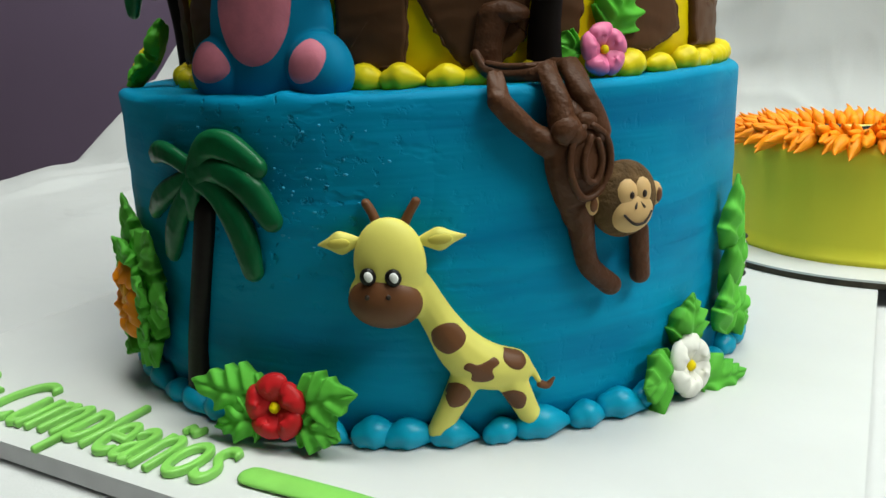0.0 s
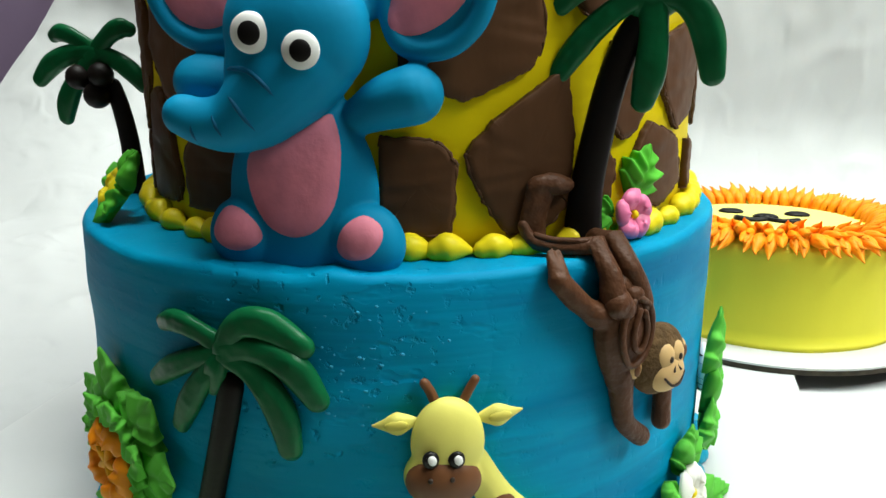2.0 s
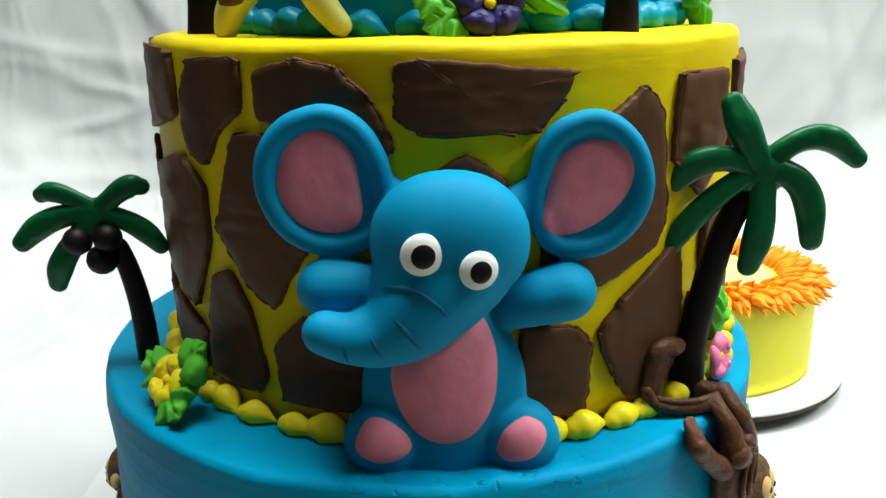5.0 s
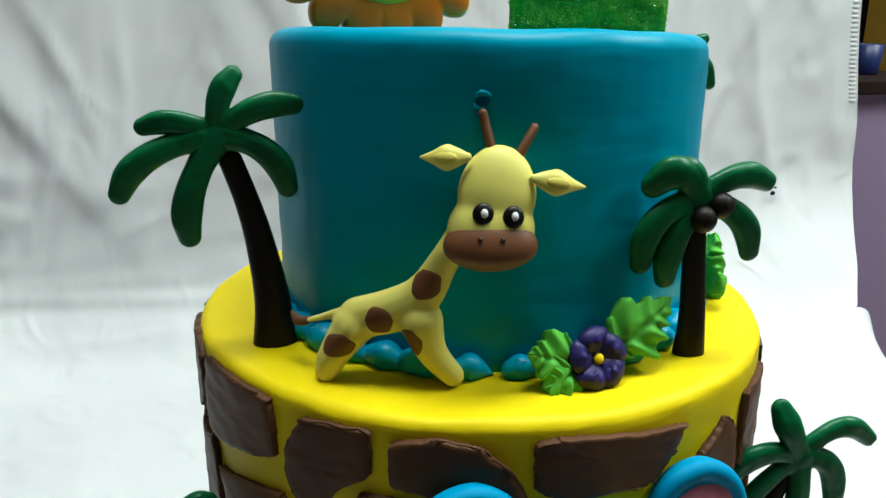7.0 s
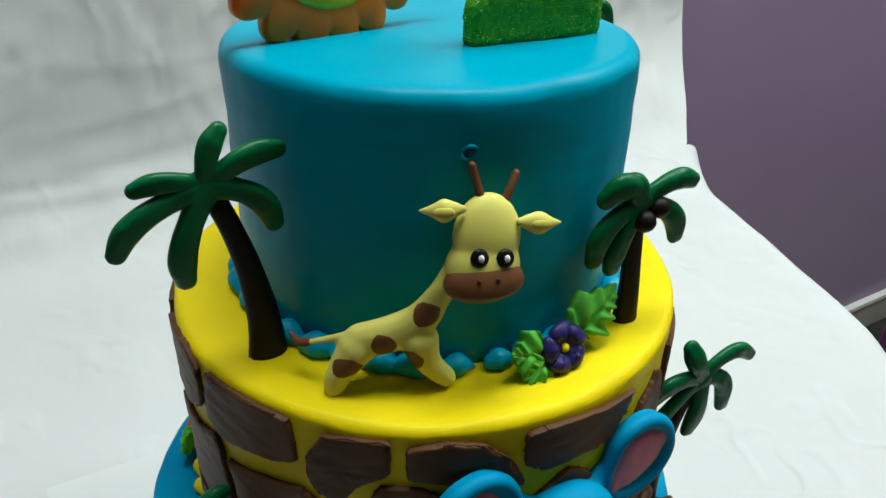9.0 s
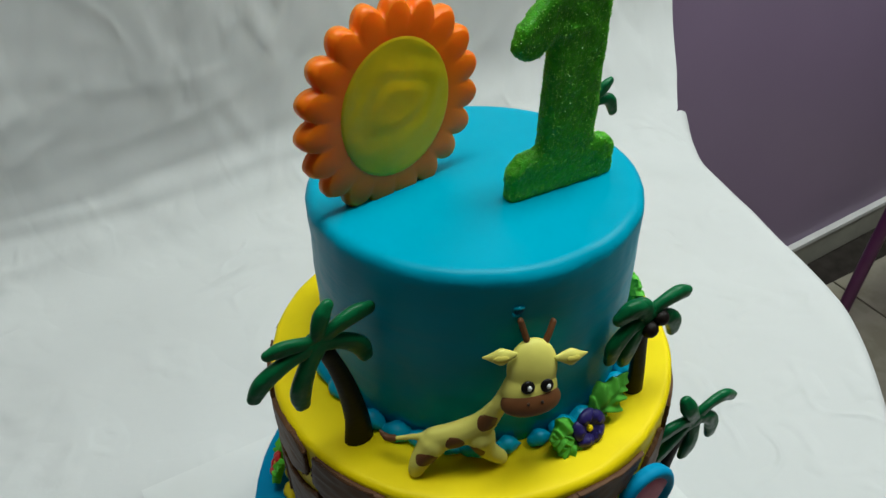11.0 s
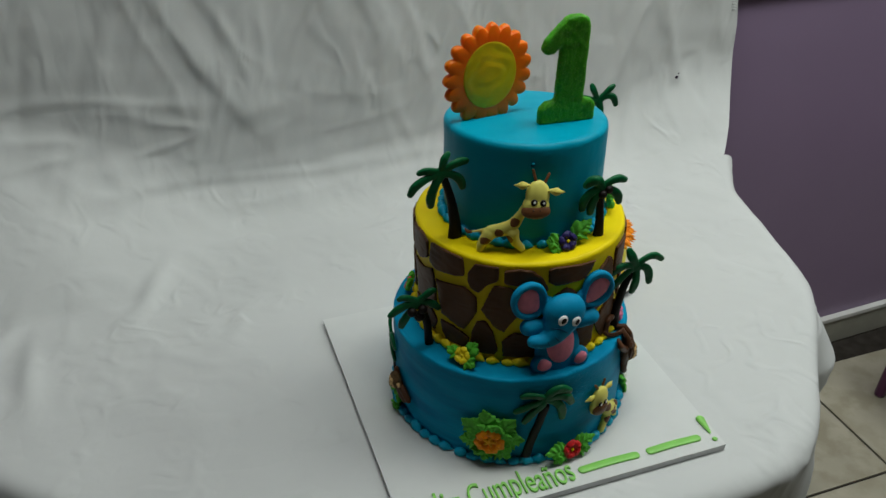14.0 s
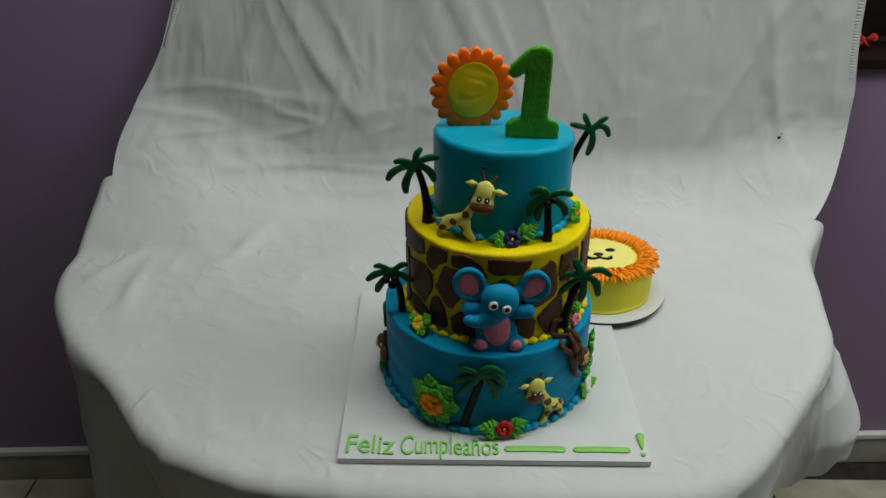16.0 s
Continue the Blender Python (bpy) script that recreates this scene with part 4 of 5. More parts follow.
    for x, y, r in ((-4.6, 940.4, 5.6), (9.7, 935.9, 5.2)):
        c = skin.hit(to, x, y, 0)
        eye = flat_to(c, 8 if x < 0 else 14, 2)
        f.ball((0, 0, 0.4), (r, r, 1.9), eye, white_sugar)
        f.ball((0.1, -0.1, 1.4), (r * 0.62, r * 0.63, 1.35), eye, black_sugar)
    # creases of the trunk: lines coloured darker blue for the shade in them
    for pts in ([(-16.5, 929.7, 0.2), (-11.9, 930.8, 0.55), (-5.5, 930.1, 0.6), (-0.6, 926.6, 0.5), (2.3, 922.6, 0.2)], [(-13.5, 924.1, 0.2), (-10.0, 921.1, 0.55), (-7.1, 917.0, 0.5), (-5.4, 914.3, 0.2)],
                [(-19.1, 919.4, 0.2), (-17.2, 915.2, 0.5), (-15.0, 911.0, 0.2)], [(-25.6, 915.9, 0.2), (-25.3, 912.6, 0.45), (-24.6, 909.2, 0.2)]):
        skin.crease(f, to, [(x, y, r * 1.5) for x, y, r in pts], shade_blue, 0.3)
    return tagged(part("elephant_figure", f, None, None), "blue fondant elephant with pink ears, sitting on the ledge", "figurine")


def giraffe_low():
    to = wrap_to(0)
    d = math.degrees(1 / (RADII[0] * 1000))
    f = Form(fondant_yellow)

    def t2(x, y, z):
        return to(x * d + 4.1, y + 0.2, z)
    s = 1 / d
    f.ball((19.2 * s, 61.5, 4.5), (10.8, 14.5, 6), t2, fondant_yellow)
    f.ball((18.5 * s, 51, 4.8), (11.4, 10, 6.5), t2, fondant_yellow)
    f.tube([(22.5 * s, 54, 3, 5), (25.3 * s, 42, 3, 5.6), (28 * s, 32, 3, 7.5), (31 * s, 26.5, 3, 8), (34.6 * s, 24.5, 3, 7)], t2, fondant_yellow, flat=0.75)
    f.tube([(28.3 * s, 22, 3, 5), (26 * s, 12, 3, 4), (24.4 * s, 5, 3, 3.7)], t2, fondant_yellow)
    f.tube([(34.8 * s, 20, 3, 5), (36.6 * s, 11, 3, 4), (37.8 * s, 5, 3, 3.6)], t2, fondant_yellow)
    f.tube([(36.3 * s, 27, 2, 1.8), (37.7 * s, 23, 3, 1.3), (38.8 * s, 18, 3.5, 1.0)], t2, fondant_yellow)
    f.fused(0.0006, 14)
    skin = Skin(f)
    f.ball((18.5 * s, 50.4, 7.3), (10.8, 8.4, 5.2), t2, fondant_brown, spin=-4)
    ears(f, t2, (15.2 * s, 68.6), (9.8 * s, 67.2), fondant_yellow)
    ears(f, t2, (23.2 * s, 68.3), (29.0 * s, 69.2), fondant_yellow)
    f.tube([(17.8 * s, 73, 3, 1.6), (17.1 * s, 77, 2.6, 1.5), (16.4 * s, 79.6, 2.2, 1.5)], t2, fondant_brown, seg=8)
    f.tube([(21.2 * s, 73, 3, 1.5), (22.0 * s, 76.5, 2.6, 1.4), (22.9 * s, 79.8, 2.2, 1.4)], t2, fondant_brown, seg=8)
    for x, y in ((16.8, 59.2), (19.9, 58.8)):
        f.ball((x * s, y, 10.4), (2.35, 2.8, 1.4), t2, black_sugar, seg=16, rings=10)
        f.ball((x * s + 0.3, y + 0.25, 11.35), (1.3, 1.7, 0.7), t2, white_sugar, spin=12, seg=14, rings=8)
    for x in (16.7, 19.3):
        f.ball((x * s, 53.4, 12.2), (0.75, 0.9, 0.5), t2, mouth_line, seg=8, rings=5)
    for x, y, a, b, q in ((26.2, 38, 5.6, 5.2, 30), (34.9, 29.6, 4.6, 3.4, -50), (27.1, 18.8, 4.6, 4.4, 0), (34.6, 15.4, 4.4, 4.0, -20)):
        skin.inlay(f, t2, blot(x * s, y, a, b, q, x), fondant_brown)
    x, y = 30.4 * s, 26.6
    skin.inlay(f, t2, [(x - 3.4, y - 3.2), (x + 0.5, y - 4.0), (x + 3.6, y - 2.6), (x + 3.2, y + 0.4), (x + 5.6, y + 2.4), (x + 4.0, y + 4.6), (x + 1.2, y + 3.6),
                       (x - 1.4, y + 2.8), (x - 4.4, y + 3.8), (x - 6.0, y + 1.6), (x - 3.6, y - 0.2)], fondant_brown)
    f.tube([(38.8 * s, 18, 3.6, 1.3), (39.8 * s, 17.2, 3.6, 1.2), (40.7 * s, 19.4, 3.8, 0.5)], t2, fondant_brown, seg=8)
    return tagged(part("giraffe_figure", f, None, None), "pale yellow fondant giraffe with brown spots on the bottom tier", "figurine", "giraffe figures")


def ears(f, to, base, tip, mat):
    b, t = Vector(base), Vector(tip)
    m = b.lerp(t, 0.45)
    f.tube([(b.x, b.y, 4, 1.3), (b.lerp(t, 0.2).x, b.lerp(t, 0.2).y, 4, 2.6), (m.x, m.y, 4.4, 3.7), (b.lerp(t, 0.75).x, b.lerp(t, 0.75).y, 4.2, 1.8), (t.x, t.y, 4, 0.4)], to, mat, flat=0.6)
    f.ball((m.x, m.y + 0.2, 6.1), (3.6, 1.7, 0.9), to, ear_inner, spin=math.degrees(math.atan2(t.y - b.y, t.x - b.x)), seg=10, rings=6)


ear_inner = material("ear_hollow_fondant", (0.56, 0.48, 0.08), 0.6, 0.3, 0.08, 60, 0.1, 200)


def giraffe_high():
    R = 0.0915
    d = math.degrees(1 / (R * 1000))
    s = 1 / d

    def t2(x, y, z):
        head = max(0.0, min(1.0, (y - 36) / 16))
        x, y = x - 0.9 * head, y - 2.0 * head
        z += 1.5 - 8.5 * max(0.0, min(1.0, (y - 44) / 36)) if y > 44 else 1.5 * max(0.0, (y - 34) / 10)
        z += 6 * max(0.0, min(1.0, (-x * d - 33) / 13)) * max(0.3, min(1.0, (24 - y) / 16))
        return ring(2, x * d - 0.2, R + z / 1000, BASE[2] + (y - 0.2) / 1000)
    f = Form(fondant_yellow)
    f.ball((-14.6 * s, 62.5, 0.5), (11.6, 13.8, 6), t2, fondant_yellow, spin=-8)
    f.ball((-15.6 * s, 53, 1.0), (12.6, 11, 6.5), t2, fondant_yellow, spin=6)
    f.tube([(-20 * s, 52, -1, 5.2), (-24.5 * s, 41, -1, 4.7), (-28.5 * s, 30, -0.5, 6.2), (-34 * s, 24, 0, 7.0), (-41 * s, 20.5, 1, 6.6)], t2, fondant_yellow, flat=0.75)
    f.tube([(-29 * s, 21, -0.5, 7), (-27 * s, 11, -1, 4.9), (-23 * s, 3.5, -1.5, 3.8)], t2, fondant_yellow)
    f.tube([(-42 * s, 18, 1, 6.8), (-45 * s, 9, 1.5, 4.8), (-46.2 * s, 2.5, 2.5, 3.6)], t2, fondant_yellow)
    f.tube([(-45 * s, 21, 1, 1.8), (-49.5 * s, 18, 1, 1.3), (-53.4 * s, 15.5, 1, 1.0)], t2, fondant_yellow)
    f.fused(0.0006, 14)
    skin = Skin(f)
    f.ball((-15.8 * s, 48.4, 3.2), (13.0, 8.6, 5.9), t2, fondant_brown, spin=4)
    ears(f, t2, (-20 * s, 73.2), (-28.4 * s, 72.8), fondant_yellow)
    ears(f, t2, (-8.2 * s, 67.4), (1.0 * s, 64.6), fondant_yellow)
    f.tube([(-15.6 * s, 74, 0, 1.6), (-16.4 * s, 79, -0.5, 1.5), (-17.4 * s, 84.4, -1.5, 1.5)], t2, fondant_brown, seg=8)
    f.tube([(-10.4 * s, 73, 0, 1.5), (-8.8 * s, 77, -0.5, 1.4), (-7.2 * s, 80.4, -1.5, 1.4)], t2, fondant_brown, seg=8)
    for x, y in ((-17.0, 58.4), (-12.0, 57.6)):
        f.ball((x * s, y, 6.5), (2.9, 3.1, 1.4), t2, black_sugar, seg=16, rings=10)
        f.ball((x * s + 0.3, y + 0.4, 7.6), (1.05, 1.35, 0.6), t2, white_sugar, seg=10, rings=6)
    for x in (-17.4, -13.8):
        f.ball((x * s, 52.0, 8.7), (0.7, 0.8, 0.5), t2, mouth_line, seg=8, rings=5)
    for x, y, a, b, q in ((-27.4, 34, 4.8, 5.4, -30), (-36, 21.8, 4.4, 5.0, 0), (-30.2, 15.8, 3.9, 5.2, 15), (-43.2, 13.0, 5.2, 4.2, 10)):
        skin.inlay(f, t2, blot(x * s, y, a, b, q, x), fondant_brown)
    f.tube([(-53.2 * s, 15.5, 1, 1.4), (-55.6 * s, 14.6, 1, 1.4), (-57.8 * s, 16.4, 1, 0.6)], t2, fondant_brown, seg=8)
    return tagged(part("giraffe_figure", f, None, None), "pale yellow fondant giraffe with brown spots, walking on the yellow ledge", "figurine", "giraffe figures")


def monkey_face(f, to, x, y, z, r):
    """Heart-shaped tan face under a furry crown, seen from the front; r: the head's radius in mm."""
    f.ball((x, y, z), (r, r * 1.08, r * 0.62), to, monkey_fur)
    for sx in (-1, 1):
        f.ball((x + sx * r * 1.0, y + r * 0.02, z + r * 0.05), (r * 0.26, r * 0.36, r * 0.22), to, monkey_tan, seg=12, rings=8)
        f.ball((x + sx * r * 1.03, y, z + r * 0.22), (r * 0.12, r * 0.22, r * 0.08), to, fondant_brown, seg=8, rings=6)
        f.ball((x + sx * r * 0.20, y + r * 0.22, z + r * 0.385), (r * 0.36, r * 0.46, r * 0.28), to, monkey_tan, seg=14, rings=8)
        f.ball((x + sx * r * 0.19, y + r * 0.22, z + r * 0.66), (r * 0.07, r * 0.11, r * 0.05), to, mouth_line, seg=8, rings=6)
        f.tube([(x + sx * r * 0.05, y + r * 0.02, z + r * 0.66, r * 0.03), (x + sx * r * 0.13, y - r * 0.12, z + r * 0.74, r * 0.035)], to, mouth_line, seg=6)
    f.ball((x, y - r * 0.28, z + r * 0.30), (r * 0.66, r * 0.62, r * 0.45), to, monkey_tan)
    f.tube([(x - r * 0.40, y - r * 0.30, z + r * 0.66, r * 0.035), (x - r * 0.15, y - r * 0.56, z + r * 0.72, r * 0.04),
            (x + r * 0.15, y - r * 0.56, z + r * 0.72, r * 0.04), (x + r * 0.40, y - r * 0.30, z + r * 0.66, r * 0.035)], to, mouth_line, seg=6)


def monkey_diving():
    d = math.degrees(1 / (RADII[0] * 1000))
    s = 1 / d
    w = wrap_to(0)

    def t2(x, y, z):
        # over the rim the limbs lie on the ledge
        if y > 111.5:
            return ring(0, x * d + 1.4, RADII[0] - (y - 111.5) / 1000, BASE[1] + z / 1000)
        return w(x * d + 1.4, y - 1.5, z)
    f = Form(monkey_brown)
    f.tube([(46.2 * s, 103, 4, 6.8), (46.4 * s, 97, 4.5, 9.2), (46.8 * s, 90, 4.5, 10.2), (47.2 * s, 81, 4, 8.6), (47.4 * s, 75, 4, 6.4)], t2, monkey_brown, flat=0.6)
    f.tube([(47.2 * s, 76, 4, 4.8), (47.8 * s, 66, 4, 3.8), (48.8 * s, 57, 4, 3.5), (52.2 * s, 49.5, 4, 3.6)], t2, monkey_brown)
    f.tube([(57.0 * s, 66, 4, 3.3), (57.3 * s, 57, 4, 3.2), (57.4 * s, 51, 4, 3.4)], t2, monkey_brown)
    f.tube([(44.6 * s, 96, 4, 3.8), (42.6 * s, 97, 4.4, 4.4), (40.8 * s, 99.8, 4, 3.4), (39 * s, 103.5, 3.6, 3.6), (36.6 * s, 109.6, 3.4, 3.4)], t2, monkey_brown)
    f.fused(0.0006, 2)
    f.tube([(45.4 * s, 99, 7, 4.6), (44.4 * s, 103, 6, 4.2), (44.2 * s, 109, 4.6, 3.5), (43.2 * s, 113.5, 3.6, 2.8), (41.2 * s, 116, 3.2, 2.4), (38.6 * s, 120, 3.2, 2.3), (36.4 * s, 124, 4.6, 2.2), (35.4 * s, 126, 9, 2.0)], t2, monkey_brown)
    f.tube([(44.6 * s, 112.5, 5.6, 1.2), (41.4 * s, 115, 5.4, 1.2), (38.8 * s, 119, 5.4, 1.2), (36.8 * s, 123, 6.4, 1.1)], t2, monkey_brown, seg=8)
    f.tube([(49.4 * s, 99, 6, 4.0), (48.8 * s, 104, 5.4, 3.8), (47.6 * s, 110, 4.4, 3.6), (46.6 * s, 115, 4.2, 3.2), (46.2 * s, 119, 4, 3.4)], t2, monkey_brown)
    f.ball((44.6 * s, 100.5, 8), (4.4, 4.6, 3.6), t2, monkey_brown)
    f.ball((47.4 * s, 102.5, 7.5), (3.4, 2.8, 2.6), t2, monkey_brown)

    def up(x, y, z):
        return ring(1, x, RADII[1] + z / 1000, BASE[1] + y / 1000)
    f.tube([(34.0, 6, 3.8, 2.3), (34.0, 11, 3.8, 2.3), (34.8, 17, 3.8, 2.5), (35.8, 22.0, 4.0, 2.9), (37.8, 20.8, 4.6, 3.0)], up, monkey_brown)
    f.tube([(46.6 * s, 101, 9.4, 1.1), (44.8 * s, 95, 10.2, 1.1), (44.8 * s, 87, 10.4, 1.1), (46.6 * s, 80, 9.8, 1.1), (49.6 * s, 83, 9.2, 1.1), (50.6 * s, 91, 8.8, 1.1), (49.8 * s, 98, 9.0, 1.1), (47.8 * s, 101.5, 9.4, 1.1)], t2, monkey_brown, seg=8)
    f.tube([(47.4 * s, 98, 10.4, 1.0), (46.4 * s, 92, 10.8, 1.0), (46.8 * s, 86, 10.6, 1.0), (48.2 * s, 85, 10.2, 1.0), (49.0 * s, 91, 10.2, 1.0), (48.4 * s, 97, 10.2, 1.0)], t2, monkey_brown, seg=8)
    monkey_face(f, t2, 53.2 * s, 77.6, 6.8, 11.2)
    return tagged(part("monkey_figure", f, None, None), "brown chocolate monkey hanging head down from the blue rim", "figurine", "monkey figures")


def monkey_climbing():
    d = math.degrees(1 / (RADII[0] * 1000))
    s = 1 / d
    w = wrap_to(0)

    def t2(x, y, z):
        return w(x * d, y, z)
    f = Form(monkey_brown)
    f.tube([(-90 * s, 52, 3, 4), (-88 * s, 44, 4, 6), (-84 * s, 35, 4, 7), (-80 * s, 30, 4, 6)], t2, monkey_brown, flat=0.7)
    f.tube([(-82 * s, 40, 4, 4), (-78 * s, 36, 4, 3.6), (-76 * s, 33, 4, 3.4)], t2, monkey_brown)
    f.tube([(-90 * s, 40, 4, 4), (-92 * s, 30, 4, 3.6), (-92 * s, 22, 4, 3.4)], t2, monkey_brown)
    f.fused(0.0009, 3)
    monkey_face(f, t2, -86.5 * s, 45, 7.5, 9.5)
    return tagged(part("monkey_figure", f, None, None), "brown chocolate monkey beside a small palm on the blue side", "figurine", "monkey figures")


elephant()
giraffe_low()
giraffe_high()
monkey_diving()
monkey_climbing()

# small striped figure at the back, mostly hidden by leaves
f = Form(white_sugar)
w0 = wrap_to(0)
f.ball((95, 36, 3), (4, 11, 4), lambda x, y, z: w0(x, y, z), white_sugar)
for v in range(6):
    f.ball((95, 28 + v * 3.1, 3.1), (4.1 * math.sin((v + 1) / 7 * math.pi) ** 0.4, 0.8, 4.2), lambda x, y, z: w0(x, y, z), black_sugar, seg=14, rings=8)
tagged(part("zebra_figure", f, None, None), "small white figure with black stripes on the blue side", "figurine")


# ---- palms ----
def palm(label, to, trunk, fronds, nuts=(), trunk_flat=0.7, frond_flat=0.72):
    """trunk: (right, up, out, radius); fronds: lists of the same, from hub to tip; nuts: (right, up, out, radius)."""
    foot = to(*trunk[0][:3])
    ob = thing("palm_tree", foot, label, "palm tree", "candy palms")
    part("trunk", Form().tube(trunk, to, palm_trunk, flat=trunk_flat), None, ob, "black chocolate trunk")
    for fr in fronds:
        part("frond", Form().tube(fr, to, palm_green, flat=frond_flat, seg=18, groove=0.2), None, ob, "glossy dark green candy frond")
    x, y, z, r = fronds[0][0]
    part("crown_heart", Form().ball((x, y, z - 0.3), (r * 1.75, r * 1.45, r * 0.72), to, palm_green, seg=18, rings=10), None, ob)
    for x, y, z, r in nuts:
        part("coconut", Form().ball((x, y, z), (r, r, r), to, palm_trunk, seg=14, rings=9), None, ob, "black chocolate coconut")
    return ob


def frond(hub, mid, tip, w=4.2, out=0.0):
    """A drooping frond from the hub over mid to its tip."""
    cx, cy = 2 * mid[0] - (hub[0] + tip[0]) / 2, 2 * mid[1] - (hub[1] + tip[1]) / 2
    pts = []
    for t, k, z in ((0, 1.12, 2.0), (0.25, 0.92, 3.0), (0.5, 1.0, 3.2), (0.75, 1.04, 2.7), (1, 0.8, 2.0)):
        pts.append(((1 - t) ** 2 * hub[0] + 2 * t * (1 - t) * cx + t * t * tip[0], (1 - t) ** 2 * hub[1] + 2 * t * (1 - t) * cy + t * t * tip[1], z + out, w * k))
    return pts


# on the ledge of the bottom tier, towards the right
to = flat_to((0.0815, -0.0815, BASE[1]))
h = (17, 77)
palm("dark green candy palm with black leaning trunk on blue ledge", to,
     [(0, -1, 0, 6.4), (0.5, 18, 0, 5.2), (3.5, 37, 0, 4.8), (6.7, 52, 0, 4.6), (10.5, 63, 0, 4.4), (14, 69, 0, 4.2)],
     [frond(h, (11.5, 87.5), (7, 97), 4.8), frond(h, (31, 87), (46, 80), 3.9), frond(h, (29.5, 72), (35, 54.5), 4.5),
      frond(h, (18, 61), (16, 46.5), 4.5), frond(h, (2, 81), (-9, 74), 4.2), frond(h, (3, 69), (-11.5, 50.5), 3.8)])
# on the ledge of the bottom tier, towards the left
to = flat_to((-0.1105, -0.041, BASE[1]))
h = (-10.5, 57.5)
palm("dark green candy palm with three coconuts on the blue ledge", to,
     [(0, -1, 0, 4.6), (-0.8, 20, 0, 4.3), (-3.2, 35, 0, 4.0), (-6, 44, 0, 3.8)],
     [frond(h, (-22, 65), (-30, 64.5), 3.6), frond(h, (-1, 66), (5.5, 67), 4.0), frond(h, (-26, 56), (-39.5, 47), 4.4), frond(h, (-23.5, 43), (-29, 31.5), 4.5), frond(h, (1, 54), (10, 45), 4.0)],
     [(-18.2, 48.2, 5, 5.2), (-7.4, 49.2, 5, 5.2), (-10.5, 41, 4.5, 5.6)])
# on the yellow ledge, left
to = flat_to((-0.0788, -0.0315, BASE[2]))
h = (-13.3, 73)
palm("dark green candy palm leaning over the yellow ledge", to,
     [(0.3, -1, 0, 7.6), (0.2, 16, 0, 6), (-2.7, 37, 0, 4.7), (-6.2, 52, 0, 4.0), (-10, 64, 0, 3.8)],
     [frond(h, (-12.2, 83.5), (-7.5, 91), 3.8), frond(h, (-25, 77.2), (-35, 76), 3.6), frond(h, (-34, 67), (-44, 55.5), 4.3), frond(h, (-23, 55), (-24.5, 40.5), 4.7),
      frond(h, (1, 67), (7.2, 55), 4.4), frond(h, (-1.5, 80.5), (10.5, 81.5), 4.1)])
# on the yellow ledge, right: its fronds hang close round the coconuts
to = flat_to((0.0560, -0.0745, BASE[2]))
h = (-3.5, 53.5)
palm("dark green candy palm with coconuts on the yellow ledge", to,
     [(-0.5, -1, 0, 5.8), (-0.4, 13, 0, 4.7), (-1.6, 30, 0, 4.1), (-2.6, 45, 0, 3.9)],
     [frond(h, (8.5, 60.5), (20.5, 58), 4.2), frond(h, (11, 47), (17, 35), 4.4), frond(h, (-11, 62.5), (-19.5, 59), 5.2), frond(h, (-18, 48), (-22, 34), 4.6), frond(h, (-11.5, 41), (-13, 28.5), 4.6), frond(h, (-7, 61.5), (-12, 63), 4.4)],
     [(-3.5, 48, 5.5, 4.4), (2.8, 52, 5.0, 4.2)])
# behind the top tier
to = flat_to((0.083, 0.058, BASE[2]), 0)
h = (33, 82)
palm("dark green candy palm standing behind the top tier", to,
     [(0, -0.5, 0, 5.5), (7, 23, 0, 4.4), (17, 51, 0, 4), (29, 78, 0, 3.6)],
     [frond(h, (27, 93), (24, 100), 3.4), frond(h, (43, 92), (50, 96), 3.4), frond(h, (47, 86), (55, 75), 3.8), frond(h, (36, 69), (32, 51), 4.2), frond(h, (20, 86), (10, 88), 3.6)])
# on the side of the bottom tier, front
d0 = math.degrees(1 / (RADII[0] * 1000))
s0 = 1 / d0


def side(x, y, z):
    return ring(0, x * d0, RADII[0] + z / 1000, BASE[0] + y / 1000)


h = (-5.6 * s0, 87)
palm("dark green candy palm with a black trunk on the blue tier", side,
     [(-13.6 * s0, 2, 1, 5.4), (-12.6 * s0, 16, 1, 4.9), (-11.2 * s0, 31, 1, 4.6), (-8.4 * s0, 53, 1, 4.4), (-5.8 * s0, 75, 1, 4.2)],
     [frond(h, (-11.6 * s0, 93.5), (-16.4 * s0, 92), 3.6), frond(h, (-12.6 * s0, 81), (-19.0 * s0, 72), 3.8), frond(h, (-10.8 * s0, 73), (-15.0 * s0, 58), 4.0),
      frond(h, (-1.6 * s0, 97.5), (5.0 * s0, 90.5), 4.8), frond(h, (1.6 * s0, 87.5), (6.6 * s0, 74), 4.9), frond(h, (0.4 * s0, 76), (2.6 * s0, 57), 4.8), frond(h, (-7.2 * s0, 82), (-8.6 * s0, 74), 3.8)])
h = (-101 * s0, 80)
palm("small dark green candy palm on the side of the blue tier", side,
     [(-101 * s0, 8, 1, 3), (-101 * s0, 40, 1, 3), (-101 * s0, 75, 1, 3)],
     [frond(h, (-104 * s0, 92), (-107 * s0, 100), 3.2, 1), frond(h, (-97 * s0, 86), (-92 * s0, 78), 3.4, 1), frond(h, (-98 * s0, 72), (-94 * s0, 58), 3.6, 1), frond(h, (-104 * s0, 76), (-109 * s0, 66), 3.4, 1)])


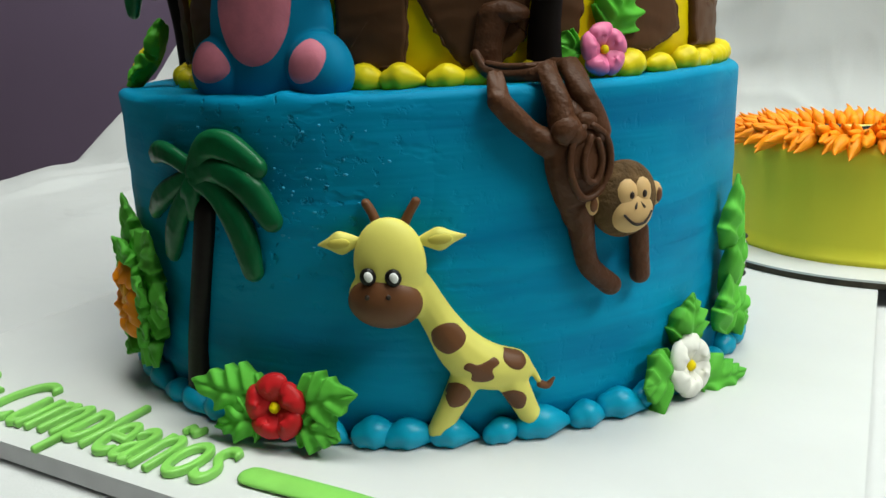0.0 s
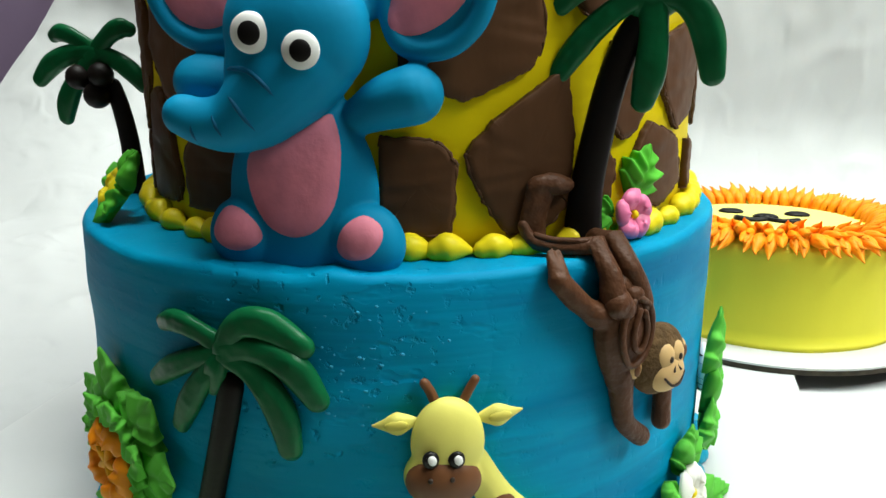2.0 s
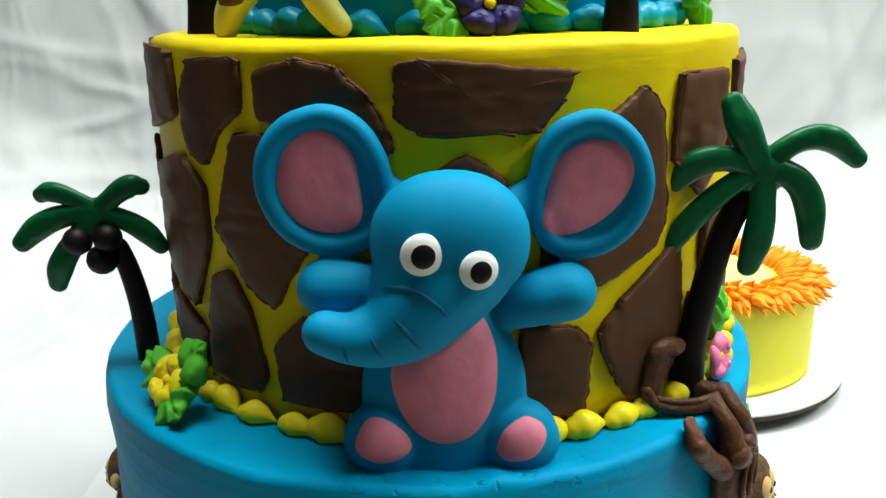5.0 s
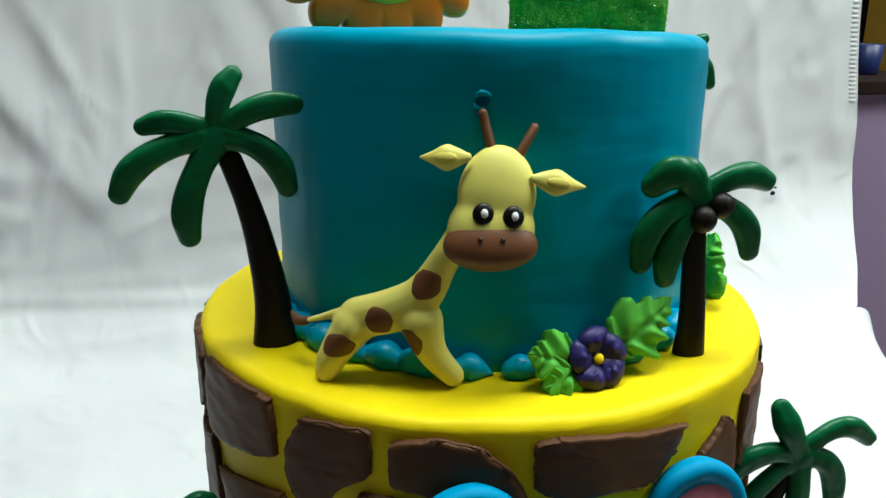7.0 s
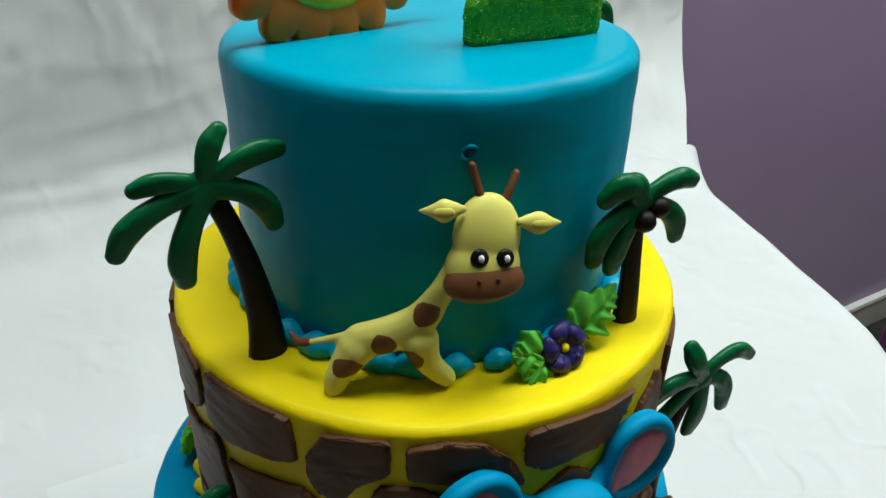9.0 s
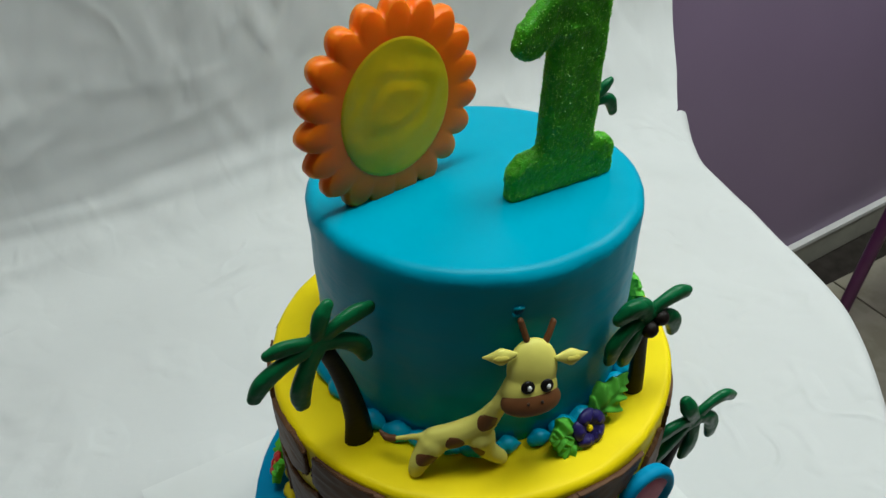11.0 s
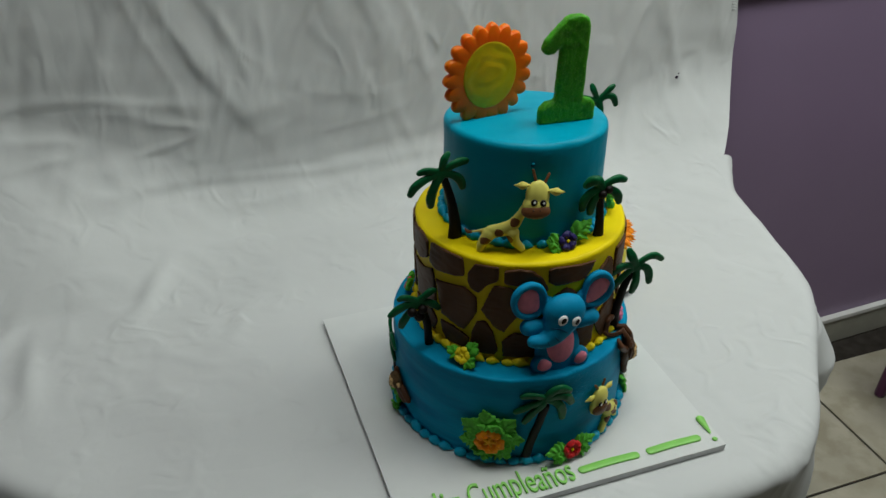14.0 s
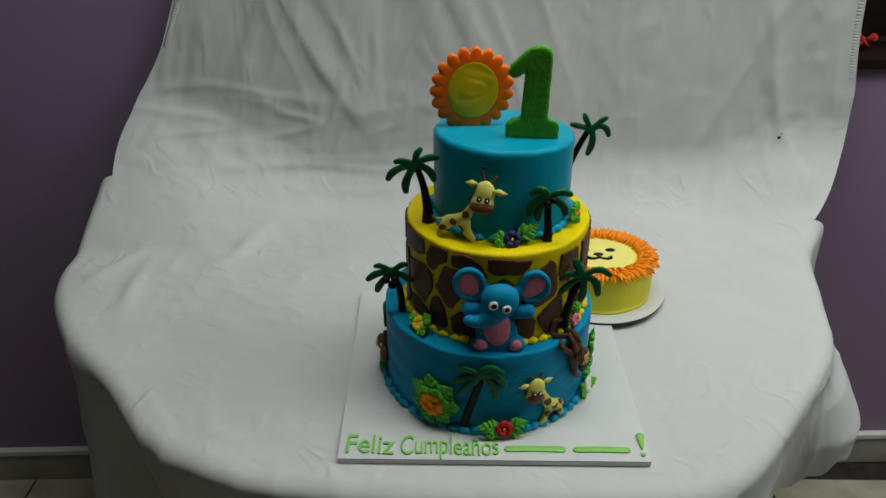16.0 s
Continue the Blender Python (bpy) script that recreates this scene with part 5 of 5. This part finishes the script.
# ---- piped flowers and leaves ----
def leaf_mesh(length, width, thick, folds, seed):
    """A ruffled piped leaf along y: uneven lobes, a soft vein and a pointed tip."""
    nx, ny, rows, low = 17, 44, [], []
    off = seed * 5.3
    for j in range(ny):
        u = j / (ny - 1)
        body = min(1.0, u / 0.28) ** 0.55 * (1 - max(0.0, (u - 0.28) / 0.72) ** 1.35)
        row = []
        for i in range(nx):
            q = 2 * i / (nx - 1) - 1
            sd = 1 if q > 0 else 2
            ph = u * folds + 0.9 * noise.noise(Vector((u * 2.2, sd * 3.0, off))) + sd * 0.37 + seed
            crest = (0.5 + 0.5 * math.cos(2 * math.pi * (ph - 0.45))) ** 1.4
            w = width * body * (0.90 + 0.30 * crest + 0.14 * noise.noise(Vector((u * 4, sd * 7.0, off)))) + 0.2
            ruffle = math.cos(2 * math.pi * (ph - 0.45 * abs(q))) * (0.75 + 0.4 * noise.noise(Vector((u * 3, q * 2, off))))
            fade = min(1, 1.8 * (1 - u) + 0.10)
            z = thick * (0.5 + 0.5 * (1 - q * q)) * fade + thick * 0.30 * ruffle * min(1, abs(q) * 2.4 + 0.05) * fade
            z -= thick * 0.30 * math.exp(-(q / 0.16) ** 2) * fade
            bow = thick * (0.7 * math.sin(u * 2.6) + 0.7 * u * u)
            side = width * 0.14 * math.sin(u * 2.2 + off) * u
            row.append(Vector(((q * w + side) / 1000, (u * length + (0.22 * w + 1.1 * (crest - 0.4) * body) * q * q) / 1000, (z + bow * 0.5) / 1000)))
        rows.append(row)
        thin = max(0.0, (u - 0.35) / 0.65) ** 1.5
        low.append([Vector((p.x * 0.92, p.y, (1 - thin) * min(p.z - 0.0006, -0.0008) + thin * (p.z - 0.0007))) for p in row])
    f = Form()
    for a, b in zip(rows, low):
        f.v += [tuple(p) for p in a] + [tuple(p) for p in reversed(b)]
    n = 2 * nx
    k = f.slot(leaf_green)
    for j in range(ny - 1):
        for i in range(n):
            a, b = j * n + i, j * n + (i + 1) % n
            f.f.append((a, b, b + n, a + n))
            f.m.append(k)
    f.f += [tuple(reversed(range(n))), tuple((ny - 1) * n + i for i in range(n))]
    f.m += [k, k]
    return f


def petal_form(size, mat, swirl, frill=0.0):
    """A puffed petal, broad at its rim, with soft furrows running out from the root at the origin, along y."""
    n, m, rows = 26, 9, []
    for j in range(m):
        q = 1 - j / (m - 0.9)
        row = []
        for i in range(n):
            a = 2 * math.pi * i / n
            v = 0.5 - 0.5 * math.cos(a)          # 0 at the root, 1 at the rim
            wide = 0.60 * math.sin(a) * (0.58 + 0.56 * v)
            edge = 1 + frill * v * math.cos(7 * a) * q * q
            x, y = wide * size * q * edge, size * (0.55 + (v - 0.52) * 0.94 * q * edge)
            dome = (1 - q ** 2.6) * size * (0.15 + 0.13 * v)
            furrow = size * (0.016 + 0.25 * frill) * math.cos(3.2 * math.pi * (wide * q / 0.5)) * min(1.0, 2 * (1 - q)) * (0.4 + v)
            row.append(Vector(((x + swirl * 0.10 * y * q) / 1000, y / 1000, (size * 0.05 + dome + furrow + 0.10 * swirl * x) / 1000)))
        rows.append(row)
    foot = [Vector((p.x * 0.9, p.y, p.z - size * 0.16 / 1000)) for p in rows[0]]
    f = Form()
    return f.loft([foot] + rows, mat)


def blossom(parent, m, size, mat, heart, heart_label, petals=5, spin=0.0, swirl=1, star=False):
    for k in range(petals):
        pm = m @ pose(0, 0, 0, 0, 0, spin + k * 360 / petals) @ pose(0, 0, 0, 14, 9 * swirl, 0)
        part("petal", petal_form(size * 1.13, mat, swirl, 0.10 if star else 0.0), None, parent, at=pm)
    f = Form()
    f.ball((0, 0, size * 0.24), (size * 0.20, size * 0.20, size * 0.16), UNIT, heart, seg=12, rings=8)
    if star:
        # drawn-out arms of the trumpet-shaped centre
        for k in range(5):
            a = radians(spin + 20 + k * 72 + 9 * math.sin(k * 2.3))
            far = size * (0.52 + 0.10 * math.sin(k * 1.7))
            f.tube([(0, 0, size * 0.26, size * 0.17), (far * 0.55 * math.cos(a), far * 0.55 * math.sin(a), size * 0.33, size * 0.12),
                    (far * math.cos(a), far * math.sin(a), size * 0.38, size * 0.03)], UNIT, heart, seg=8, steps=3)
    part("flower_centre", f, None, parent, heart_label, at=m)


def cluster(label, tier, az, r, z, leaves, flower=None, lean=0.0, green=None):
    """leaves: (right mm, up mm, spin, length, width[, tilt]); flower: (right, up, size, material, heart material, heart label)."""
    m = facing(tier, az, r, z, lean)
    ob = thing("icing_flower" if flower else "icing_leaves", m.translation, label, "icing flower" if flower else "icing leaf", "piped flowers")
    for i, lf in enumerate(leaves):
        x, y, spin, length, width = lf[:5]
        tilt = lf[5] if len(lf) > 5 else (9 if len(leaves) > 5 else 14)
        form = leaf_mesh(length * 1.06, width * 1.08, 4.4, 4.6 if not green else 3.0, round(az + i * 1.3 + x, 2) % 7)
        if green:
            form.slots[0] = green
        # each leaf lies against the curve of the tier at its own middle
        mid = x - 0.45 * length * math.sin(radians(spin))
        own = facing(tier, az + math.degrees(mid / 1000 / r), r, z, lean)
        part("leaf", form, None, ob, "ruffled green piped leaf", at=own @ pose((x - mid) / 1000, y / 1000, 0.0005, 0, 0, spin) @ pose(0, 0, 0, tilt, 0, 0))
    if flower:
        x, y, size, mat, heart, hl = flower[:6]
        out = flower[6] if len(flower) > 6 else 5.0
        blossom(ob, m @ pose(x / 1000, y / 1000, out / 1000), size, mat, heart, hl, spin=(az * 3) % 72, petals=6 if mat is white_icing else 5, star=heart is amber_icing)
    return ob


cluster("red piped icing flower with yellow centre between two green leaves", 0, 6.9, RADII[0] + 0.005, BASE[0] + 0.0125,
        [(-4, 2, 80, 28, 8.2), (-4, -2, 108, 20, 7), (4, 2, -78, 25, 8), (5, -3, -106, 18, 7)],
        (0, 1, 9.8, red_icing, yellow_icing, "yellow icing dot"), lean=12)
cluster("orange piped icing flower inside a ring of ruffled green leaves", 0, -29.8, RADII[0] - 0.0005, BASE[0] + 0.0345,
        [(0, 6, 10, 33, 12), (5, 5, -36, 31, 12), (6, -1, -80, 28, 12), (4, -6, -132, 23, 12), (-5, 5, 54, 29, 11.5), (-6, -3, 98, 25, 11), (-4, -7, 148, 20, 11),
         (2, 8, -14, 21, 9, 30), (8, 2, -62, 19, 9, 30), (7, -5, -112, 18, 9, 26), (-7, 4, 74, 18, 8.5, 26), (-2, -9, 172, 18, 9, 26), (-4, 8, 30, 19, 8.5, 30)],
        (0, 0, 14.5, orange_icing, amber_icing, "amber star-shaped icing centre", 5.5), lean=4)
cluster("white piped icing flower with yellow centre and green leaves", 0, 68.4, RADII[0] + 0.001, BASE[0] + 0.0105,
        [(2, 5, -14, 20, 8.5), (-5, -2, 82, 19, 10), (4, -8, -96, 24, 8, 25)],
        (0, 0, 10, white_icing, yellow_icing, "yellow icing dot"), lean=10)
cluster("pale blue piped icing flower with green leaves on the blue side", 0, -88, RADII[0] + 0.002, BASE[0] + 0.018,
        [(-2, 3, 50, 16, 8), (2, 2, -40, 14, 8), (0, -3, 178, 16, 8.5)], (0, 0, 7, smooth_blue, leaf_green, "green icing dot", 4), lean=4)
cluster("pink piped icing flower with yellow centre and bright leaves", 1, 52.6, RADII[1] - 0.001, BASE[1] + 0.0075,
        [(5, 5, -26, 18, 8.6), (-6, 0, 75, 10, 5)], (0, 0, 7.5, pink_icing, yellow_icing, "yellow icing dot", 7), lean=8, green=dark_leaf)
cluster("yellow piped icing flower with bright leaves on the blue ledge", 1, -47.6, RADII[1] + 0.013, BASE[1] + 0.0085,
        [(4, 2, -35, 17, 7.5), (-3, 0, 78, 16, 6.5), (3, -2, -112, 14, 7.5)], (0, 0, 8, bead_yellow, bead_yellow, "yellow icing dot", 4), lean=34, green=dark_leaf)
cluster("violet piped icing flower with yellow centre and green leaves", 2, 4.7, RADII[2] + 0.007, BASE[2] + 0.006,
        [(6, 2, -62, 26, 9), (-5, 0, 82, 17, 8.5), (-5, -2, 115, 14, 8)], (0, 0, 8.8, purple_icing, yellow_icing, "yellow icing dot", 5), lean=22)
cluster("orange piped icing flower among green leaves on the yellow ledge", 2, 66, RADII[2] + 0.006, BASE[2] + 0.012,
        [(0, 2, 10, 14, 8), (3, 0, -60, 15, 8), (0, -4, -120, 14, 8), (-3, 0, 80, 12, 7)], (2, 3, 7, orange_icing, orange_icing, "orange icing dot", 4), lean=10)
cluster("red piped icing flower with green leaves at the back", 1, -118, RADII[1] + 0.008, BASE[1] + 0.008,
        [(4, 2, -50, 15, 7), (-3, 0, 78, 16, 6.5)], (0, 0, 7, red_icing, yellow_icing, "yellow icing dot", 4), lean=24, green=dark_leaf)
cluster("tall ruffled green icing leaves climbing the blue side", 0, 84, RADII[0] + 0.0015, BASE[0] + 0.028,
        [(0, 16, 3, 28, 7, 4), (1, -2, -6, 28, 8, 5), (-2, -16, 6, 24, 8, 5), (5, -8, -120, 16, 8)], None, lean=0, green=leaf_green)

# ---- toppers ----
sun = thing("sun_topper", (-0.029, 0.012, top_height(-0.029, 0.012)), "orange candy sun with a swirled yellow face, stuck into the cake", "cake topper")
m_sun = Matrix.Translation((-0.029, 0.014, top_height(-0.029, 0.014) + 0.0420)) @ pose(0, 0, 0, 0, 0, 10) @ pose(0, 0, 0, 90, 0, 0) @ Matrix.Diagonal((1.05, 1.05, 1, 1))
line = []
TEETH = 19
for i in range(TEETH * 10):
    a = 2 * math.pi * i / (TEETH * 10)
    ph = (i % 10) / 10
    line.append(((39.5 + 6.6 * max(0, math.sin(math.pi * ph)) ** 0.75) * math.cos(a), (40.0 + 6.6 * max(0, math.sin(math.pi * ph)) ** 0.75) * math.sin(a)))
f = Form()
f.pad(line, -3, 6.5, UNIT, sun_orange, edge=0.05, rings=4, closed_curve=False)
part("scalloped_disc", f, None, sun, "glossy orange scalloped disc", at=m_sun)
f = Form()
f.pad([(28 * math.cos(a), 31 * math.sin(a)) for a in (2 * math.pi * i / 48 for i in range(48))], 2.4, 1.6, UNIT, sun_yellow, edge=0.06, dome=0.8, rings=8, closed_curve=False)
part("face_disc", f, None, sun, "swirled translucent yellow disc", at=m_sun)

one = thing("number_topper", (0.037, -0.018, top_height(0.037, -0.018)), "green sugar-coated jelly number one standing on the top tier", "cake topper")
ONE = [(7, 0), (67, 0), (67, 17), (62, 22), (53, 24), (53, 92), (50, 100), (43, 103), (32, 103), (26, 100), (8, 82), (5, 75), (7, 70), (12, 67), (18, 69), (24, 74), (23, 24), (13, 22), (7, 17)]
bm = bmesh.new()
vs = [bm.verts.new(((x - 37) / 1000, 0, y / 1000)) for x, y in ONE]
face = bm.faces.new(vs)
ext = bmesh.ops.extrude_face_region(bm, geom=[face])
for v in ext["geom"]:
    if isinstance(v, bmesh.types.BMVert):
        v.co.y += 0.0085
bmesh.ops.recalc_face_normals(bm, faces=bm.faces)
bmesh.ops.bevel(bm, geom=bm.edges[:], offset=0.0034, segments=3, profile=0.6, affect="EDGES")
me = bpy.data.meshes.new("digit")
bm.to_mesh(me)
bm.free()
tmp = new("melt", me)
r = tmp.modifiers.new("r", "REMESH")
r.mode, r.voxel_size, r.use_smooth_shade = "VOXEL", 0.0011, True
me = bpy.data.meshes.new_from_object(tmp.evaluated_get(bpy.context.evaluated_depsgraph_get()))
bpy.data.objects.remove(tmp)
me.name = "digit"
for v, n in [(v, v.normal.copy()) for v in me.vertices]:
    v.co += n * (0.0005 * noise.noise(v.co * 900) + 0.0006 * noise.noise(v.co * 160))
me.materials.clear()
me.materials.append(sugar_green)
me.polygons.foreach_set("use_smooth", [True] * len(me.polygons))
digit_m = Matrix.Translation((0.0365, -0.0270, top_height(0.037, -0.025) - 0.0012)) @ pose(0, 0, 0, 0, 1.6, 0) @ Matrix.Diagonal((0.975, 1, 1, 1))
part("digit", me, None, one, at=digit_m)

# sugar grains stuck to the jelly
sugar_grain = material("green_sugar_grain", (0.22, 0.58, 0.08), 0.12, 0.6, 0.2, 300, 0.0)
rnd = random.Random(5)
f = Form()
cells = [p for p in me.polygons]
for k in range(2600):
    p = cells[rnd.randrange(len(cells))]
    c, q = p.center + p.normal * 0.0001, rnd.uniform(0.22, 0.48) / 1000
    turn = Matrix.Rotation(rnd.uniform(0, 6.3), 3, Vector((rnd.gauss(0, 1), rnd.gauss(0, 1), rnd.gauss(0, 1))).normalized())
    base = len(f.v)
    f.v += [tuple(c + turn @ (Vector(d) * q)) for d in ((1, 0, 0), (-1, 0, 0), (0, 1, 0), (0, -1, 0), (0, 0, 1), (0, 0, -1))]
    slot = f.slot(sugar_grain)
    for a, b, d in ((0, 2, 4), (2, 1, 4), (1, 3, 4), (3, 0, 4), (2, 0, 5), (1, 2, 5), (3, 1, 5), (0, 3, 5)):
        f.f.append((base + a, base + b, base + d))
        f.m.append(slot)
grains = part("sugar_grain", f, None, one, "tiny glittering sugar grains", smooth=False, at=digit_m)
tagged(grains, "tiny glittering sugar grains", "", "", "stuff")

# ---- lettering on the board ----
note = thing("piped_lettering", (0, -0.155, 0.762), "bright green piped icing lettering along the board's front edge", "lettering")


def word(text, x0, x1, y, cap, drop=0.0):
    cu = bpy.data.curves.new("word", "FONT")
    cu.body, cu.size = text, cap / 0.70
    cu.extrude, cu.bevel_depth, cu.bevel_resolution, cu.offset = 0.0005, 0.0009, 2, -0.0007
    ob = new("melt", cu)
    bpy.context.view_layer.update()
    me = bpy.data.meshes.new_from_object(ob.evaluated_get(bpy.context.evaluated_depsgraph_get()))
    xs = [v.co.x for v in me.vertices]
    k = (x1 - x0) / (max(xs) - min(xs))
    lo = min(xs)
    for v in me.vertices:
        x = x0 + (v.co.x - lo) * k
        wob = 0.0008 * noise.noise(Vector((x * 60, v.co.y * 60, 3)))
        v.co = Vector((x, y + v.co.y + 0.0015 * math.sin(x * 70) + wob, 0.7632 + v.co.z + 0.0002))
    bpy.data.objects.remove(ob)
    me.materials.clear()
    me.materials.append(writing_green)
    me.polygons.foreach_set("use_smooth", [True] * len(me.polygons))
    part("word", me, None, note)


word("Feliz", -0.171, -0.116, -0.170, 0.030)
word("Cumplea\u00f1os", -0.108, 0.006, -0.170, 0.030)
for x0, x1 in ((0.012, 0.084), (0.092, 0.159)):
    f = Form()
    f.tube([(x0 * 1000 + 5, -160, 763.0, 4.8), ((x0 + x1) * 500, -159.2, 763.0, 4.8), (x1 * 1000 - 5, -160, 763.0, 4.8)], UNIT, writing_green, steps=6, flat=0.3)
    part("bar", f, None, note)
f = Form()
f.tube([(174, -137, 763.4, 5.0), (173.2, -147, 763.3, 3.4), (172.4, -158, 763.2, 1.2)], UNIT, writing_green, flat=0.6)
f.ball((172, -167.5, 763.2), (3.0, 3.0, 1.6), UNIT, writing_green)
part("exclamation_mark", f, None, note)

# ---- lion cake ----
LION = (0.174, 0.194)
LR, LZ0, LZ1 = 0.0795, 0.7665, 0.8235
plate = thing("round_cake_board", (LION[0], LION[1], 0.762), "round white cardboard cake circle, partly on the square board", "cake board")
f = Form()
f.loft([[Vector((LION[0] + 0.1005 * math.cos(a), LION[1] + 0.1005 * math.sin(a), z)) for a in (2 * math.pi * i / 96 for i in range(96))] for z in (0.7622, 0.7652)], card_edge)
part("core", f, None, plate, "brown corrugated cardboard edge", smooth=False)
f = Form()
f.loft([[Vector((LION[0] + 0.1008 * math.cos(a), LION[1] + 0.1008 * math.sin(a), z)) for a in (2 * math.pi * i / 96 for i in range(96))] for z in (0.7653, 0.7664)], board_white)
part("paper_top", f, None, plate, "white paper top", smooth=False)
lion = thing("lion_cake", (LION[0], LION[1], LZ0), "small round pale yellow cake decorated as a lion with orange mane", "cake")
rows = []
for r, z in [(LR, LZ0), (LR, LZ0 + 0.003)] + [(LR, LZ0 + 0.003 + (LZ1 - LZ0 - 0.008) * i / 8) for i in range(9)] + [(LR - 0.002, LZ1 - 0.002), (LR - 0.005, LZ1)] + [(LR * s, LZ1) for s in (0.8, 0.5, 0.2, 0.02)]:
    rows.append([Vector((LION[0] + (r + 0.0006 * noise.noise(Vector((7 * math.cos(a), 7 * math.sin(a), z * 10)))) * math.sin(a),
                         LION[1] - (r + 0.0006 * noise.noise(Vector((7 * math.cos(a), 7 * math.sin(a), z * 10)))) * math.cos(a), z)) for a in (2 * math.pi * i / 110 for i in range(110))])
part("body", Form().loft(rows, pale_icing), None, lion, "pale yellow buttercream with combed sides")
f = Form()
f.pad([(52 * math.cos(a), 52 * math.sin(a)) for a in (2 * math.pi * i / 60 for i in range(60))], 0, 1.6, lambda x, y, z: Vector((LION[0] + x / 1000, LION[1] + y / 1000, LZ1 + z / 1000)), face_icing, edge=0.05, closed_curve=False)
part("face_disc", f, None, lion, "creamy yellow face")


def spike_mesh(seed):
    """A short piped leaf spike with ridges, along y."""
    f = Form()
    f.tube([(0, -2, 1.0, 2.6), (0, 4, 3.0, 4.2), (0, 10, 3.2, 3.2), (0.6, 15, 3.0, 1.5), (1.0 * seed, 19, 3.4, 0.35)], UNIT, orange_icing, seg=10, steps=3)
    f.tube([(-1.8, 1, 3, 1.6), (-1.6, 8, 5.0, 1.6), (-0.6, 13, 4.4, 0.7)], UNIT, orange_icing, seg=7, steps=3)
    f.tube([(1.8, 1, 3, 1.6), (1.6, 8, 5.0, 1.6), (0.6, 13, 4.4, 0.7)], UNIT, orange_icing, seg=7, steps=3)
    return f.mesh("icing_spike")


spikes = [spike_mesh(q) for q in (-1, 0.2, 1)]
rnd = random.Random(11)
for r, n, tilt, size in ((0.0735, 68, -26, 0.80), (0.0715, 66, -4, 0.84), (0.0675, 62, 16, 0.84), (0.0625, 58, 30, 0.80), (0.0580, 52, 40, 0.72)):
    for i in range(n):
        a = 360 * i / n + rnd.uniform(-2.5, 2.5)
        q = radians(a)
        sc = size * rnd.uniform(0.85, 1.15)
        m = (Matrix.Translation((LION[0] + r * math.cos(q), LION[1] + r * math.sin(q), LZ1 + 0.0005)) @ pose(0, 0, 0, 0, 0, a - 90 + rnd.uniform(-10, 10))
             @ pose(0, 0, 0, tilt + rnd.uniform(-6, 6), rnd.uniform(-12, 12), 0) @ Matrix.Diagonal((sc, sc, sc, 1)))
        part("icing_spike", rnd.choice(spikes), None, lion, at=m)


def lion_to(x, y, z):
    return Vector((LION[0] + (-4 + 1.28 * (x + 4)) / 1000, LION[1] + (-1 + 1.28 * (y + 1)) / 1000, LZ1 + z / 1000))


for x, y in ((-19, 8), (12, 8)):
    part("eye", Form().ball((x, y, 2.2), (6, 4, 2.2), lion_to, black_sugar), None, lion, "black icing eye")
f = Form()
f.ball((-4, -4, 2.4), (6, 3.4, 2.2), lion_to, black_sugar)
f.tube([(-4, -5, 2.2, 1.6), (-4, -11, 2.2, 1.6)], lion_to, black_sugar)
part("nose", f, None, lion, "black icing nose")
for sx in (-1, 1):
    f = Form()
    f.tube([(-4, -11, 2.2, 1.7), (-4 + sx * 6, -15, 2.2, 1.9), (-4 + sx * 12, -14, 2.2, 2.4), (-4 + sx * 13.5, -10, 2.2, 1.9)], lion_to, black_sugar)
    part("mouth_line", f, None, lion, "black icing mouth line")

# the lion cake's top slopes down towards the back
for ob in lion.children:
    m = placed(ob)
    if ob.data.users > 1:
        # mane tufts keep their shape and sink with the rim
        ob.matrix_basis = Matrix.Translation((0, 0, -0.056 * (m.translation.y - 0.182))) @ ob.matrix_basis
        continue
    back_again = m.inverted()
    for v in ob.data.vertices:
        p = m @ v.co
        p.z -= 0.056 * (p.y - 0.182) * max(0.0, min(1.0, (p.z - LZ0) / (LZ1 - LZ0)))
        v.co = back_again @ p

rnd = random.Random(21)
f = Form()
w0 = wrap_to(0)
for k in range(70):
    a, v = rnd.gauss(12, 7), rnd.gauss(84, 11)
    if 20 < v < 106:
        q = rnd.uniform(0.15, 0.5)
        f.ball((a, v, 0.15), (q * 0.44 * rnd.uniform(0.7, 2.0), q, q * 0.9), w0, crumb_blue, seg=6, rings=4)
speckle = part("icing_speckle", f, None, bottom, "tiny dried crumbs of blue icing")
tagged(speckle, "tiny dried crumbs of blue icing", "", "", "stuff")

# torn icing beside the high giraffe's horn, its hollow coloured dark for shade
w2 = wrap_to(2)
f = Form()
f.ball((-18.2, 85.5, 0.0), (1.6, 1.5, 0.5), w2, shade_blue, seg=12, rings=6)
f.tube([(-19.6, 87, 0.2, 0.5), (-18.4, 88.0, 0.9, 0.8), (-17.0, 87.2, 0.4, 0.5)], w2, smooth_blue, seg=6)
f.tube([(-20, 84.8, 0.2, 0.4), (-19.6, 83.6, 0.7, 0.6), (-18.4, 83.4, 0.3, 0.4)], w2, smooth_blue, seg=6)
part("icing_tear", f, None, top, "small torn dent in the icing")

# ---- floor tiles ----
TILE = 0.35
tile = box_form(-TILE / 2 + 0.003, TILE / 2 - 0.003, -TILE / 2 + 0.003, TILE / 2 - 0.003, -0.004, 0.0, tile_beige, 0.001)
for i in range(-4, 9):
    for j in range(-8, 3):
        x, y = -1.04 + TILE * (i + 0.5), 0.21 + TILE * (j + 0.5)
        if abs(x) < 2.25 and y < 0.6:
            part("tile", tile, None, floor, at=pose(x, y, 0.0001))
